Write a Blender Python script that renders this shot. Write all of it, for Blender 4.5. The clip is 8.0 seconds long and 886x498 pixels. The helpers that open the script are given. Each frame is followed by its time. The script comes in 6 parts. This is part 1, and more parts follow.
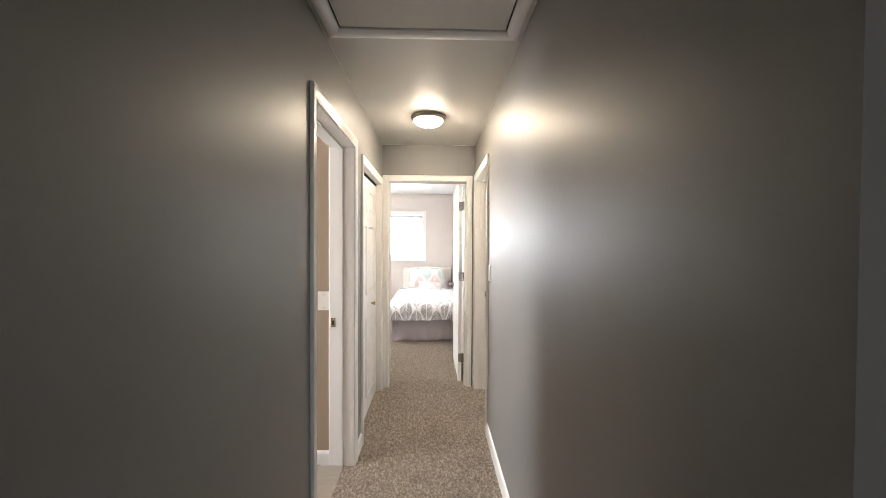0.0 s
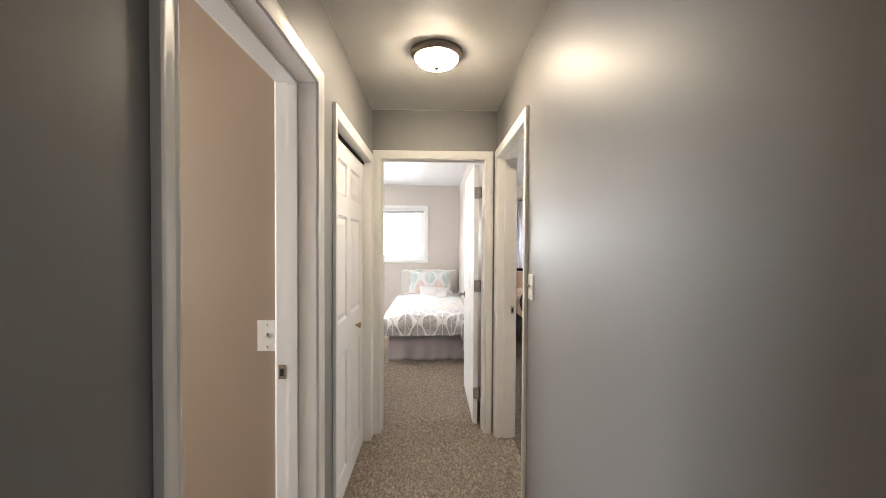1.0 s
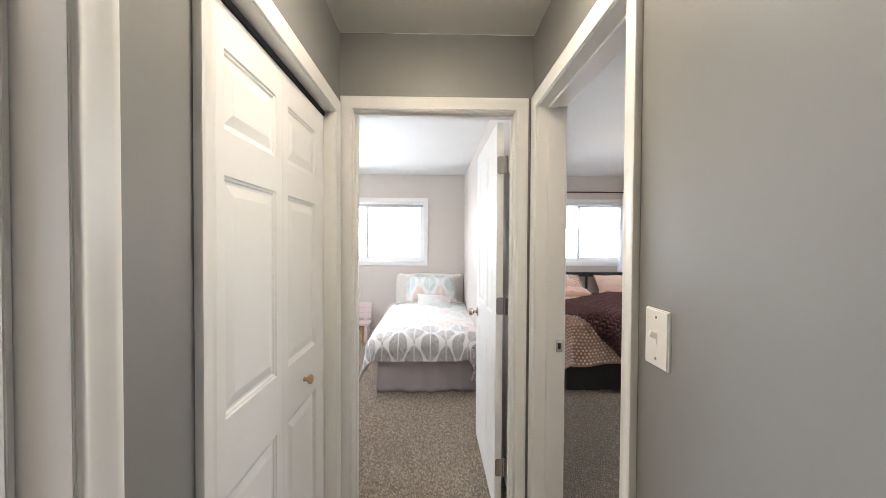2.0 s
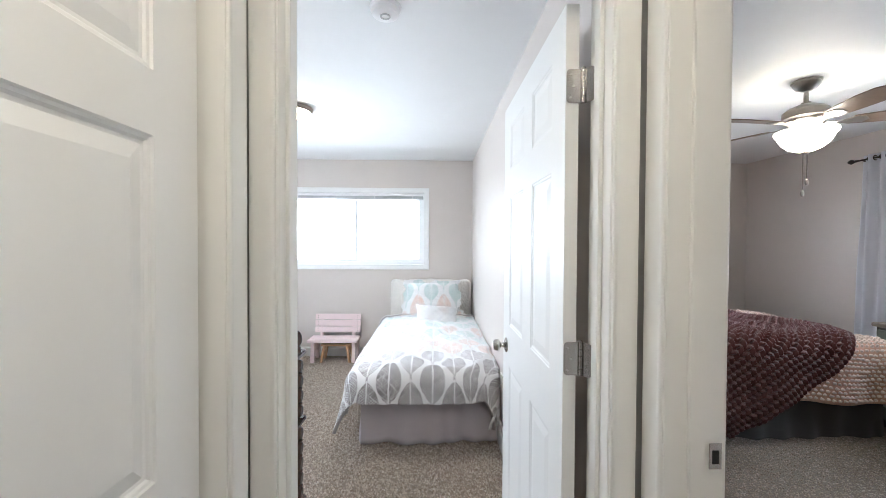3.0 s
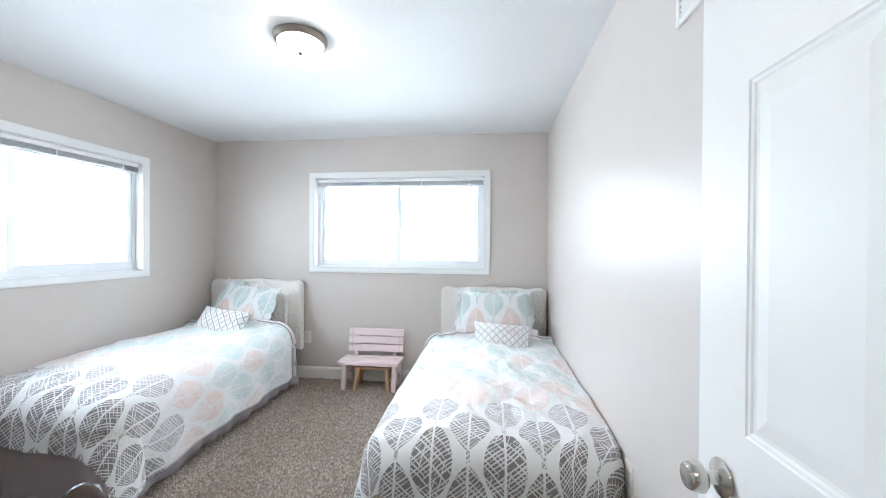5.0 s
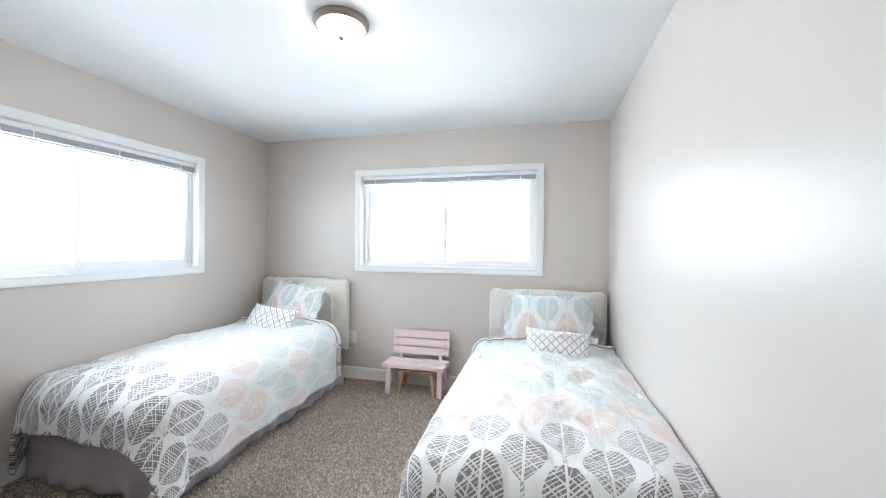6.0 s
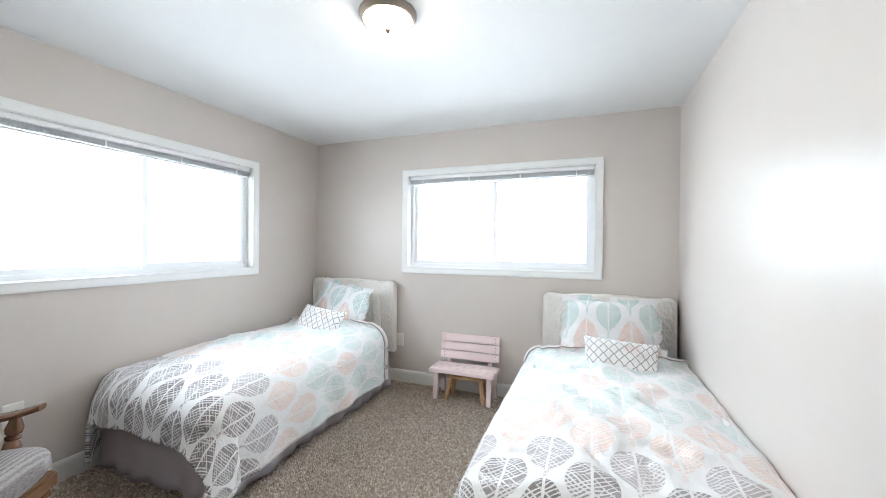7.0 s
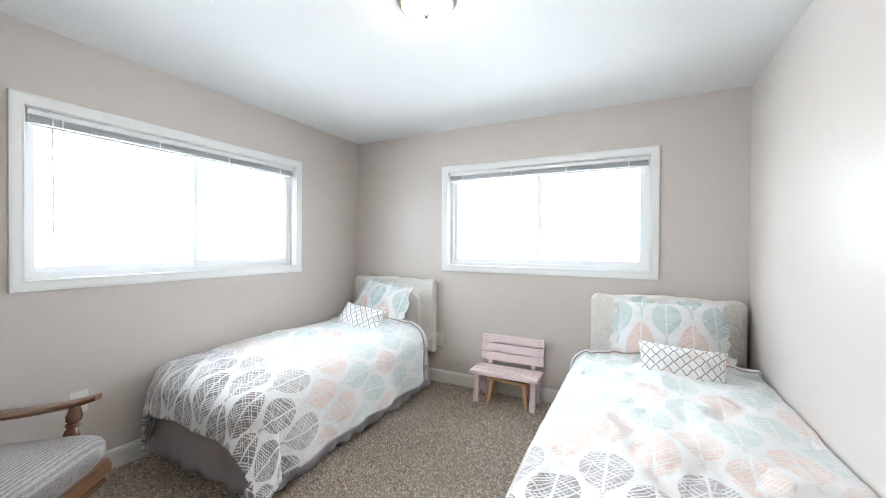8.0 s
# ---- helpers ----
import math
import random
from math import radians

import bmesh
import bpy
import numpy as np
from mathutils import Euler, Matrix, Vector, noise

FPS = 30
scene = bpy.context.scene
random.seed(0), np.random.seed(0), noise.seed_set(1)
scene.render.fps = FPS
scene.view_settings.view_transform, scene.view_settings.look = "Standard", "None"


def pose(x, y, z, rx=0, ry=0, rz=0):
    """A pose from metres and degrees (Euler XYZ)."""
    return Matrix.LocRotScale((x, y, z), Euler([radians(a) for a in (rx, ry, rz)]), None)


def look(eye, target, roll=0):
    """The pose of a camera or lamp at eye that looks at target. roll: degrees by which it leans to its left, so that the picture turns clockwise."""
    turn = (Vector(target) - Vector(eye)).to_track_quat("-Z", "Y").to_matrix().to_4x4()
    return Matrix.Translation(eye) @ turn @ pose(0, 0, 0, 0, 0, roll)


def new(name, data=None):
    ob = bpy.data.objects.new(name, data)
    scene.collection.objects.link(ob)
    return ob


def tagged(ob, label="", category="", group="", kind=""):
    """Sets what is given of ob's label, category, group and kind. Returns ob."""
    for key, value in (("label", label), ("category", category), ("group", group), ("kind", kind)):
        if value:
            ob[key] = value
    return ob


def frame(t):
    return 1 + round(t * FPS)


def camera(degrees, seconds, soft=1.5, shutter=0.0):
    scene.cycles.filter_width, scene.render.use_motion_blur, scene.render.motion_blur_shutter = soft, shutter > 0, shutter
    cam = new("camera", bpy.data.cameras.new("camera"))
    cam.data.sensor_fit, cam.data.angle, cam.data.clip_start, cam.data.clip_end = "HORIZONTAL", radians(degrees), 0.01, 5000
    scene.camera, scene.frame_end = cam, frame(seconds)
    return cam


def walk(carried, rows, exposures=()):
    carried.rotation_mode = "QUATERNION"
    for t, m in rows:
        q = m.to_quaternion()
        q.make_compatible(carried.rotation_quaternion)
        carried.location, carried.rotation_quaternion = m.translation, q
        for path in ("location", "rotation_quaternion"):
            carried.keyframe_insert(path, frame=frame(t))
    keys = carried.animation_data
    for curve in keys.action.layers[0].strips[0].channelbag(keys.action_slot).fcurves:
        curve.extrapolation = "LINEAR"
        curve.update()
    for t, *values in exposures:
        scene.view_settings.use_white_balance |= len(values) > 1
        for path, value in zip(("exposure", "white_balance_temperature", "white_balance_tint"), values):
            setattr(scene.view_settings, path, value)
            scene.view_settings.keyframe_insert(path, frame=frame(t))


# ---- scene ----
cam = camera(99.4, 8.0, soft=0.8)
PATH = [
    (0, (0.05, -0.282, 1.439), (0.1, 1.717, 1.403), 0.3),
    (0.5, (0.006, 0.187, 1.433), (0.053, 2.186, 1.395), 0.4),
    (1, (-0.003, 0.661, 1.429), (0.045, 2.661, 1.391), 0.3),
    (1.2, (-0.005, 0.852, 1.428), (0.043, 2.851, 1.39), 0.4),
    (2.3, (-0.018, 1.953, 1.408), (0.027, 3.953, 1.37), 0.3),
    (2.5, (-0.032, 2.151, 1.403), (0.013, 4.15, 1.367), 0.4),
    (3, (-0.038, 2.574, 1.395), (0.008, 4.573, 1.361), 0.3),
    (3.5, (-0.042, 2.944, 1.367), (0.0, 4.943, 1.34), 0.4),
    (4, (-0.074, 3.219, 1.347), (-0.055, 5.219, 1.326), 0.5),
    (4.5, (-0.099, 3.414, 1.346), (-0.183, 5.412, 1.328), 0.4),
    (4.7, (-0.106, 3.494, 1.336), (-0.256, 5.489, 1.321), 0.4),
    (5.8, (-0.139, 3.741, 1.32), (-0.585, 5.69, 1.306), 0.5),
    (6, (-0.149, 3.777, 1.313), (-0.64, 5.716, 1.301), 0.6),
    (6.5, (-0.181, 3.845, 1.321), (-0.793, 5.749, 1.306), 0.5),
    (7, (-0.21, 3.895, 1.326), (-0.933, 5.76, 1.31), 0.5),
    (7.5, (-0.239, 3.946, 1.324), (-1.063, 5.768, 1.303), 0.5),
    (7.8, (-0.25, 3.973, 1.312), (-1.13, 5.768, 1.295), 0.5),
    (8, (-0.255, 3.981, 1.31), (-1.169, 5.76, 1.29), 0.4),
]
EXPOSURES = [(0, 1.34, 6500, 13), (0.5, 1.10, 6550, 13), (1.2, 0.92, 6580, 13), (2.5, 0.85, 5880, 10), (3.5, 0.87, 5700, 8), (4.5, 0.69, 5660, 7), (6, 0.69, 5790, 7), (8, 0.65, 5990, 8)]
walk(cam, [(t, look(eye, target, roll)) for t, eye, target, roll in PATH], EXPOSURES)

# ---- world and light ----
world = bpy.data.worlds.new("sky")
scene.world = world
world.use_nodes = True
wn = world.node_tree
sky = wn.nodes.new("ShaderNodeTexSky")
sky.sky_type, sky.sun_disc = "NISHITA", False
sky.sun_elevation, sky.sun_rotation = radians(50), radians(200)
wn.links.new(sky.outputs[0], wn.nodes["Background"].inputs[0])
wn.nodes["Background"].inputs[1].default_value = 0.12
sun = new("sun", bpy.data.lights.new("sun", "SUN"))
sun.data.energy, sun.data.angle, sun.data.color = 1.0, radians(12), (1, 0.96, 0.9)
sun.matrix_world = look((2, -3, 6), (0, 0, 0))


def window_light(name, m, w, h, power, colour=(0.94, 0.97, 1.0)):
    """Daylight of the white sky that stands in a window's opening."""
    ob = new(name, bpy.data.lights.new(name, "AREA"))
    ob.data.shape, ob.data.size, ob.data.size_y, ob.data.energy, ob.data.color = "RECTANGLE", w, h, power, colour
    ob.matrix_world = m
    return ob


HALL_Z = 2.397
window_light("daylight_far", look((-1.005, 7.72, 1.82), (-1.20, 6.0, 1.25)), 2.8, 2.1, 94)
window_light("daylight_left", look((-3.85, 5.6, 1.80), (-1.92, 6.08, 1.40)), 4.4, 2.2, 138)
window_light("daylight_main_far", look((2.15, 7.66, 1.86), (2.15, 6.0, 1.30)), 2.2, 2.0, 66)
window_light("daylight_main_side", look((4.32, 4.85, 1.86), (3.0, 4.85, 1.40)), 2.2, 2.0, 100)
window_light("daylight_bath", look((-2.72, 1.6, 1.5), (0.0, 1.72, 0.9)), 0.8, 0.9, 27)
window_light("daylight_lounge", look((0.3, -4.1, 1.6), (0.1, -2.0, 1.0)), 1.8, 1.2, 11, (0.9, 0.95, 1.0))


# ---- node and mesh helpers ----
class Nodes:
    """A small writer of shader nodes."""

    def __init__(self, name):
        self.mat = bpy.data.materials.new(name)
        self.mat.use_nodes = True
        self.t = self.mat.node_tree
        self.bsdf = self.t.nodes["Principled BSDF"]

    def add(self, kind, **props):
        n = self.t.nodes.new(kind)
        for k, v in props.items():
            setattr(n, k, v)
        return n

    def put(self, socket, v):
        if isinstance(v, bpy.types.NodeSocket):
            self.t.links.new(v, socket)
        else:
            socket.default_value = v

    def math(self, op, a, b=0.0, c=0.0):
        n = self.add("ShaderNodeMath", operation=op)
        for s, v in zip(n.inputs, (a, b, c)):
            self.put(s, v)
        return n.outputs[0]

    def coord(self, which="Object"):
        return self.add("ShaderNodeTexCoord").outputs[which]

    def noise(self, vec, scale, detail=3.0, rough=0.55, distortion=0.0):
        n = self.add("ShaderNodeTexNoise")
        self.put(n.inputs["Vector"], vec)
        n.inputs["Scale"].default_value, n.inputs["Detail"].default_value = scale, detail
        n.inputs["Roughness"].default_value, n.inputs["Distortion"].default_value = rough, distortion
        return n.outputs[0]

    def scaled(self, vec, s):
        n = self.add("ShaderNodeMapping")
        self.put(n.inputs["Vector"], vec)
        n.inputs["Scale"].default_value = s
        return n.outputs[0]

    def mix(self, f, a, b, blend="MIX"):
        n = self.add("ShaderNodeMix", data_type="RGBA", blend_type=blend)
        for s, v in ((n.inputs[0], f), (n.inputs[6], a), (n.inputs[7], b)):
            self.put(s, (*v, 1) if isinstance(v, tuple) and len(v) == 3 else v)
        return n.outputs[2]

    def ramp(self, f, stops, mode="LINEAR"):
        n = self.add("ShaderNodeValToRGB")
        self.put(n.inputs[0], f)
        n.color_ramp.interpolation = mode
        e = n.color_ramp.elements
        while len(e) < len(stops):
            e.new(0.5)
        for el, (p, c) in zip(e, stops):
            el.position, el.color = p, (*c, 1)
        return n.outputs[0]

    def bump(self, height, strength, distance, below=None):
        n = self.add("ShaderNodeBump")
        self.put(n.inputs["Height"], height)
        n.inputs["Strength"].default_value, n.inputs["Distance"].default_value = strength, distance
        if below is not None:
            self.put(n.inputs["Normal"], below)
        return n.outputs[0]

    def done(self, colour, rough, normal=None, metal=0.0, **extra):
        for k, v in (("Base Color", (*colour, 1) if isinstance(colour, tuple) and len(colour) == 3 else colour), ("Roughness", rough), ("Metallic", metal)):
            self.put(self.bsdf.inputs[k], v)
        if normal is not None:
            self.put(self.bsdf.inputs["Normal"], normal)
        for k, v in extra.items():
            self.put(self.bsdf.inputs[k.replace("_", " ")], v)
        return self.mat


def shade(c, k):
    return tuple(min(1.0, x * k) for x in c)


def plain(name, colour, rough, metal=0.0, grain=60.0, vary=0.08, relief=0.1, depth=0.001, blotch=2.5):
    """Paint, metal, plastic: a base colour with fine grain and broad unevenness."""
    n = Nodes(name)
    co = n.coord()
    broad, fine = n.noise(co, blotch, 2), n.noise(co, grain, 3)
    f = n.math("ADD", n.math("MULTIPLY", broad, 0.6), n.math("MULTIPLY", fine, 0.4))
    col = n.mix(f, shade(colour, 1 - vary), shade(colour, 1 + vary))
    r = n.math("ADD", n.math("MULTIPLY", broad, 0.14), rough - 0.07)
    return n.done(col, r, n.bump(fine, relief, depth), metal)


def wall_paint(name, colour, rough=0.34, peel=1.0, gloss=0.5):
    """Satin wall paint with the orange-peel of a roller."""
    n = Nodes(name)
    co = n.coord()
    broad, mid, fine = n.noise(co, 1.3, 3), n.noise(co, 9, 3), n.noise(co, 190, 2)
    col = n.mix(n.math("ADD", n.math("MULTIPLY", broad, 0.7), n.math("MULTIPLY", mid, 0.3)), shade(colour, 0.94), shade(colour, 1.05))
    nm = n.bump(mid, 0.14 * peel, 0.006, n.bump(fine, 0.32 * peel, 0.0014))
    return n.done(col, n.math("ADD", n.math("MULTIPLY", broad, 0.12), rough - 0.05), nm, Specular_IOR_Level=gloss)


def carpet_paint(name, per_tuft, tone_k=1.0, contrast=1.0):
    """Twisted pile, brown and grey; per_tuft: each tuft has a tone of its own."""
    n = Nodes(name)
    co = n.coord()
    lanes, clumps, fine = n.noise(co, 3.2, 4, 0.6), n.noise(co, 44, 3, 0.6), n.noise(co, 130, 3, 0.65)
    tone = n.add("ShaderNodeNewGeometry").outputs["Random Per Island"] if per_tuft else fine
    f = n.math("ADD", n.math("MULTIPLY", tone, 0.30), n.math("ADD", n.math("MULTIPLY", clumps, 0.50), n.math("MULTIPLY", fine, 0.20)))
    f = n.math("ADD", n.math("MULTIPLY", f, contrast), 0.5 - 0.5 * contrast)
    col = n.ramp(f, [(0.12, shade((0.21, 0.163, 0.122), tone_k)), (0.40, shade((0.47, 0.39, 0.315), tone_k)), (0.62, shade((0.68, 0.595, 0.505), tone_k)), (0.88, shade((0.90, 0.85, 0.79), tone_k))])
    col = n.mix(n.math("MULTIPLY", lanes, 0.45), col, shade((0.40, 0.32, 0.25), tone_k))
    return n.done(col, 0.95, n.bump(fine, 0.8, 0.006))


def wood(name, dark, light, rough=0.35, stretch=(1, 14, 14), scale=5.0):
    n = Nodes(name)
    co = n.scaled(n.coord(), stretch)
    g = n.noise(co, scale, 6, 0.65, 0.6)
    fine = n.noise(co, scale * 9, 3)
    col = n.mix(n.math("ADD", n.math("MULTIPLY", g, 0.8), n.math("MULTIPLY", fine, 0.2)), dark, light)
    return n.done(col, n.math("ADD", n.math("MULTIPLY", fine, 0.15), rough - 0.06), n.bump(fine, 0.15, 0.001))


def cloth(name, colour, rough=0.9, weave=420.0, vary=0.12, relief=0.35):
    n = Nodes(name)
    co = n.coord()
    a, b = n.noise(co, weave, 2), n.noise(co, 7, 4)
    col = n.mix(n.math("ADD", n.math("MULTIPLY", a, 0.4), n.math("MULTIPLY", b, 0.6)), shade(colour, 1 - vary), shade(colour, 1 + vary))
    return n.done(col, rough, n.bump(b, 0.25, 0.01, n.bump(a, relief, 0.001)), Sheen_Weight=0.15)


def glow(name, colour, strength, base=(0.9, 0.88, 0.84)):
    n = Nodes(name)
    return n.done(base, 0.3, Emission_Color=(*colour, 1), Emission_Strength=strength)


def glass(name):
    n = Nodes(name)
    return n.done((0.97, 0.99, 0.98), 0.02, Transmission_Weight=1.0, IOR=1.05)


M_WALL = wall_paint("greige_satin_paint", (0.665, 0.612, 0.573), 0.335, 0.30, 0.39)
# Bedroom greige darkened: the hall's dimness is put into the base colour.
M_HALL = wall_paint("greige_satin_dimmed", (0.240, 0.235, 0.228), 0.45, 0.4, 0.82)
M_BATH = wall_paint("beige_paint", (0.35, 0.272, 0.198), 0.5)
M_CEIL = wall_paint("ceiling_white", (0.82, 0.825, 0.825), 0.55)
# Hall ceiling: base colour darker and greyer than ceiling_white.
M_HCEIL = wall_paint("hall_ceiling_darker", (0.60, 0.59, 0.56), 0.5)
M_TRIM = plain("white_gloss_trim", (0.84, 0.83, 0.80), 0.33, vary=0.015, relief=0.02)
M_DOOR = plain("white_door_paint", (0.865, 0.86, 0.845), 0.42, vary=0.02, relief=0.04)
M_WHITE = plain("white_satin_trim", (0.85, 0.85, 0.84), 0.3, vary=0.02, relief=0.05)
M_VINYL = plain("white_vinyl", (0.93, 0.93, 0.93), 0.35, vary=0.02)
M_CARPET = carpet_paint("carpet_backing", False, 0.8)
M_PILE = carpet_paint("carpet_pile", True, 1.12, 1.75)
# Same carpet toned down: the main bedroom's shade is in this colour.
M_PILE2 = carpet_paint("carpet_pile_shaded", True, 0.60, 1.1)
M_GLASS = glass("window_glass")
M_PLATE = plain("ivory_plastic", (0.82, 0.80, 0.75), 0.35, vary=0.02)
M_NICKEL = plain("satin_nickel", (0.62, 0.60, 0.57), 0.22, 1.0, vary=0.06)
M_HINGE = plain("brushed_steel_hinge", (0.46, 0.44, 0.42), 0.27, 1.0, vary=0.16, grain=120, relief=0.15)
M_BRONZE = plain("brushed_bronze", (0.30, 0.26, 0.22), 0.38, 1.0, vary=0.15)
M_DARK = plain("dark_void", (0.02, 0.02, 0.02), 0.8)


def box(bm, x0, x1, y0, y1, z0, z1, bevel=0.0, seg=2):
    vs = [bm.verts.new((x, y, z)) for x in (x0, x1) for y in (y0, y1) for z in (z0, z1)]
    fs = [bm.faces.new([vs[i] for i in q]) for q in ((0, 1, 3, 2), (4, 6, 7, 5), (0, 4, 5, 1), (2, 3, 7, 6), (0, 2, 6, 4), (1, 5, 7, 3))]
    if bevel > 0:
        es = list({e for f in fs for e in f.edges})
        bmesh.ops.bevel(bm, geom=es, offset=bevel, segments=seg, affect="EDGES", clamp_overlap=True)


def lathe(bm, prof, seg=24, at=(0, 0, 0), m=None):
    """A turned body about z: prof is a list of (radius, height)."""
    m = m or Matrix.Identity(4)
    rings = []
    for r, z in prof:
        if r < 1e-5:
            rings.append([bm.verts.new(m @ Vector((at[0], at[1], at[2] + z)))])
        else:
            rings.append([bm.verts.new(m @ Vector((at[0] + r * math.cos(2 * math.pi * i / seg), at[1] + r * math.sin(2 * math.pi * i / seg), at[2] + z))) for i in range(seg)])
    for a, b in zip(rings, rings[1:]):
        for i in range(seg):
            j = (i + 1) % seg
            q = [a[i % len(a)], a[j % len(a)], b[j % len(b)], b[i % len(b)]]
            q = [v for k, v in enumerate(q) if v not in q[:k]]
            if len(q) > 2:
                bm.faces.new(q)
    for ring in (rings[0], rings[-1]):
        if len(ring) > 2:
            bm.faces.new(ring)


def tube(bm, pts, r, seg=8):
    """A round bar through the points; r is one radius or one for each point."""
    pts = [Vector(p) for p in pts]
    rad = r if isinstance(r, (list, tuple)) else [r] * len(pts)
    rings = []
    for k, p in enumerate(pts):
        d = (pts[min(k + 1, len(pts) - 1)] - pts[max(k - 1, 0)]).normalized()
        q = d.to_track_quat("Z", "Y")
        rings.append([bm.verts.new(p + q @ Vector((rad[k] * math.cos(2 * math.pi * i / seg), rad[k] * math.sin(2 * math.pi * i / seg), 0))) for i in range(seg)])
    for a, b in zip(rings, rings[1:]):
        for i in range(seg):
            bm.faces.new((a[i], a[(i + 1) % seg], b[(i + 1) % seg], b[i]))
    bm.faces.new(rings[0]), bm.faces.new(rings[-1])


def outline(bm, pts, depth, bevel=0.0, seg=2, m=None):
    """A flat outline of (x, z) points made into a board that goes from y=0 to y=depth."""
    m = m or Matrix.Identity(4)
    a = [bm.verts.new(m @ Vector((x, 0, z))) for x, z in pts]
    b = [bm.verts.new(m @ Vector((x, depth, z))) for x, z in pts]
    fs = [bm.faces.new(a), bm.faces.new(b[::-1])]
    n = len(pts)
    for i in range(n):
        fs.append(bm.faces.new((a[i], b[i], b[(i + 1) % n], a[(i + 1) % n])))
    if bevel > 0:
        es = list({e for f in fs[:2] for e in f.edges})
        bmesh.ops.bevel(bm, geom=es, offset=bevel, segments=seg, affect="EDGES", clamp_overlap=True)


def grid(bm, nu, nv, f, uv=None):
    """A sheet of nu by nv cells; f(i, j) gives each corner's place, uv(i, j) its place in the pattern."""
    vs = [[bm.verts.new(f(i, j)) for j in range(nv + 1)] for i in range(nu + 1)]
    lay = bm.loops.layers.uv.verify() if uv else None
    for i in range(nu):
        for j in range(nv):
            ids = ((i, j), (i + 1, j), (i + 1, j + 1), (i, j + 1))
            fc = bm.faces.new([vs[a][b] for a, b in ids])
            if uv:
                for lp, (a, b) in zip(fc.loops, ids):
                    lp[lay].uv = uv(a, b)
    return vs


def part(name, bm, material, parent=None, label="", smooth=False):
    """Links a bmesh as one mesh object, under a thing or a part."""
    bmesh.ops.recalc_face_normals(bm, faces=bm.faces)
    me = bpy.data.meshes.new(name)
    bm.to_mesh(me)
    bm.free()
    me.materials.append(material)
    if smooth:
        me.polygons.foreach_set("use_smooth", [True] * len(me.polygons))
        me.set_sharp_from_angle(angle=radians(42))
    ob = new(name, me)
    if parent is not None:
        ob.parent = parent
    if label:
        tagged(ob, label)
    return ob


def solid(name, material, parent, *boxes, bevel=0.0, label=""):
    bm = bmesh.new()
    for b in boxes:
        box(bm, *b, bevel=bevel)
    return part(name, bm, material, parent, label, smooth=bevel > 0)


def thing(name, label, category, at=(0, 0, 0), rz=0.0, group="", kind=""):
    ob = new(name)
    ob.matrix_world = pose(*at, 0, 0, rz)
    return tagged(ob, label, category, group, kind)


# ---- walls, floors, ceilings ----
def wall(name, axis, p0, p1, s0, s1, z0, z1, holes=(), material=M_WALL, label="", back=None):
    """A wall of thickness p0 to p1 that runs along the other axis from s0 to s1, with openings (s, s, z, z) through it."""
    ss = sorted({s0, s1, *[h[0] for h in holes], *[h[1] for h in holes]})
    zs = sorted({z0, z1, *[max(z0, h[2]) for h in holes], *[h[3] for h in holes]})

    def full(i, k):
        if not (0 <= i < len(ss) - 1 and 0 <= k < len(zs) - 1):
            return False
        s, z = (ss[i] + ss[i + 1]) / 2, (zs[k] + zs[k + 1]) / 2
        return not any(h[0] < s < h[1] and h[2] < z < h[3] for h in holes)

    bm = bmesh.new()
    memo = {}

    def v(p, s, z):
        key = (p, s, z)
        if key not in memo:
            memo[key] = bm.verts.new((p, s, z) if axis == "x" else (s, p, z))
        return memo[key]

    for i in range(len(ss) - 1):
        for k in range(len(zs) - 1):
            if not full(i, k):
                continue
            a, b, c, d = ss[i], ss[i + 1], zs[k], zs[k + 1]
            bm.faces.new((v(p0, a, c), v(p0, b, c), v(p0, b, d), v(p0, a, d)))
            bk = bm.faces.new((v(p1, a, c), v(p1, a, d), v(p1, b, d), v(p1, b, c)))
            bk.material_index = 1 if back else 0
            if not full(i - 1, k):
                bm.faces.new((v(p0, a, c), v(p0, a, d), v(p1, a, d), v(p1, a, c)))
            if not full(i + 1, k):
                bm.faces.new((v(p0, b, c), v(p1, b, c), v(p1, b, d), v(p0, b, d)))
            if not full(i, k - 1):
                bm.faces.new((v(p0, a, c), v(p1, a, c), v(p1, b, c), v(p0, b, c)))
            if not full(i, k + 1):
                bm.faces.new((v(p0, a, d), v(p0, b, d), v(p1, b, d), v(p1, a, d)))
    ob = part(name, bm, material)
    if back:
        ob.data.materials.append(back)
    return tagged(ob, label or "greige satin-painted plaster wall", "wall", kind="structure")


# openings: along the wall, then low and high
BATH_DOOR = (1.337, 2.118, 0.0, 2.035)
CLOSET = (2.418, 3.335, 0.0, 1.99)
MAIN_DOOR = (2.557, 3.362, 0.0, 2.035)
END_DOOR = (-0.393, 0.370, 0.0, 2.035)
WIN_FAR = (-1.845, -0.165, 1.125, 1.995)
WIN_LEFT = (4.690, 6.340, 1.125, 1.985)
WIN_MAIN_FAR = (1.45, 2.84, 1.13, 2.0)
WIN_MAIN_SIDE = (4.22, 5.47, 1.13, 2.0)
J = 0.018
grow = lambda h: (h[0] - J, h[1] + J, h[2], h[3] + J)
growf = lambda h: (h[0] - J, h[1] + J, h[2] - J, h[3] + J)

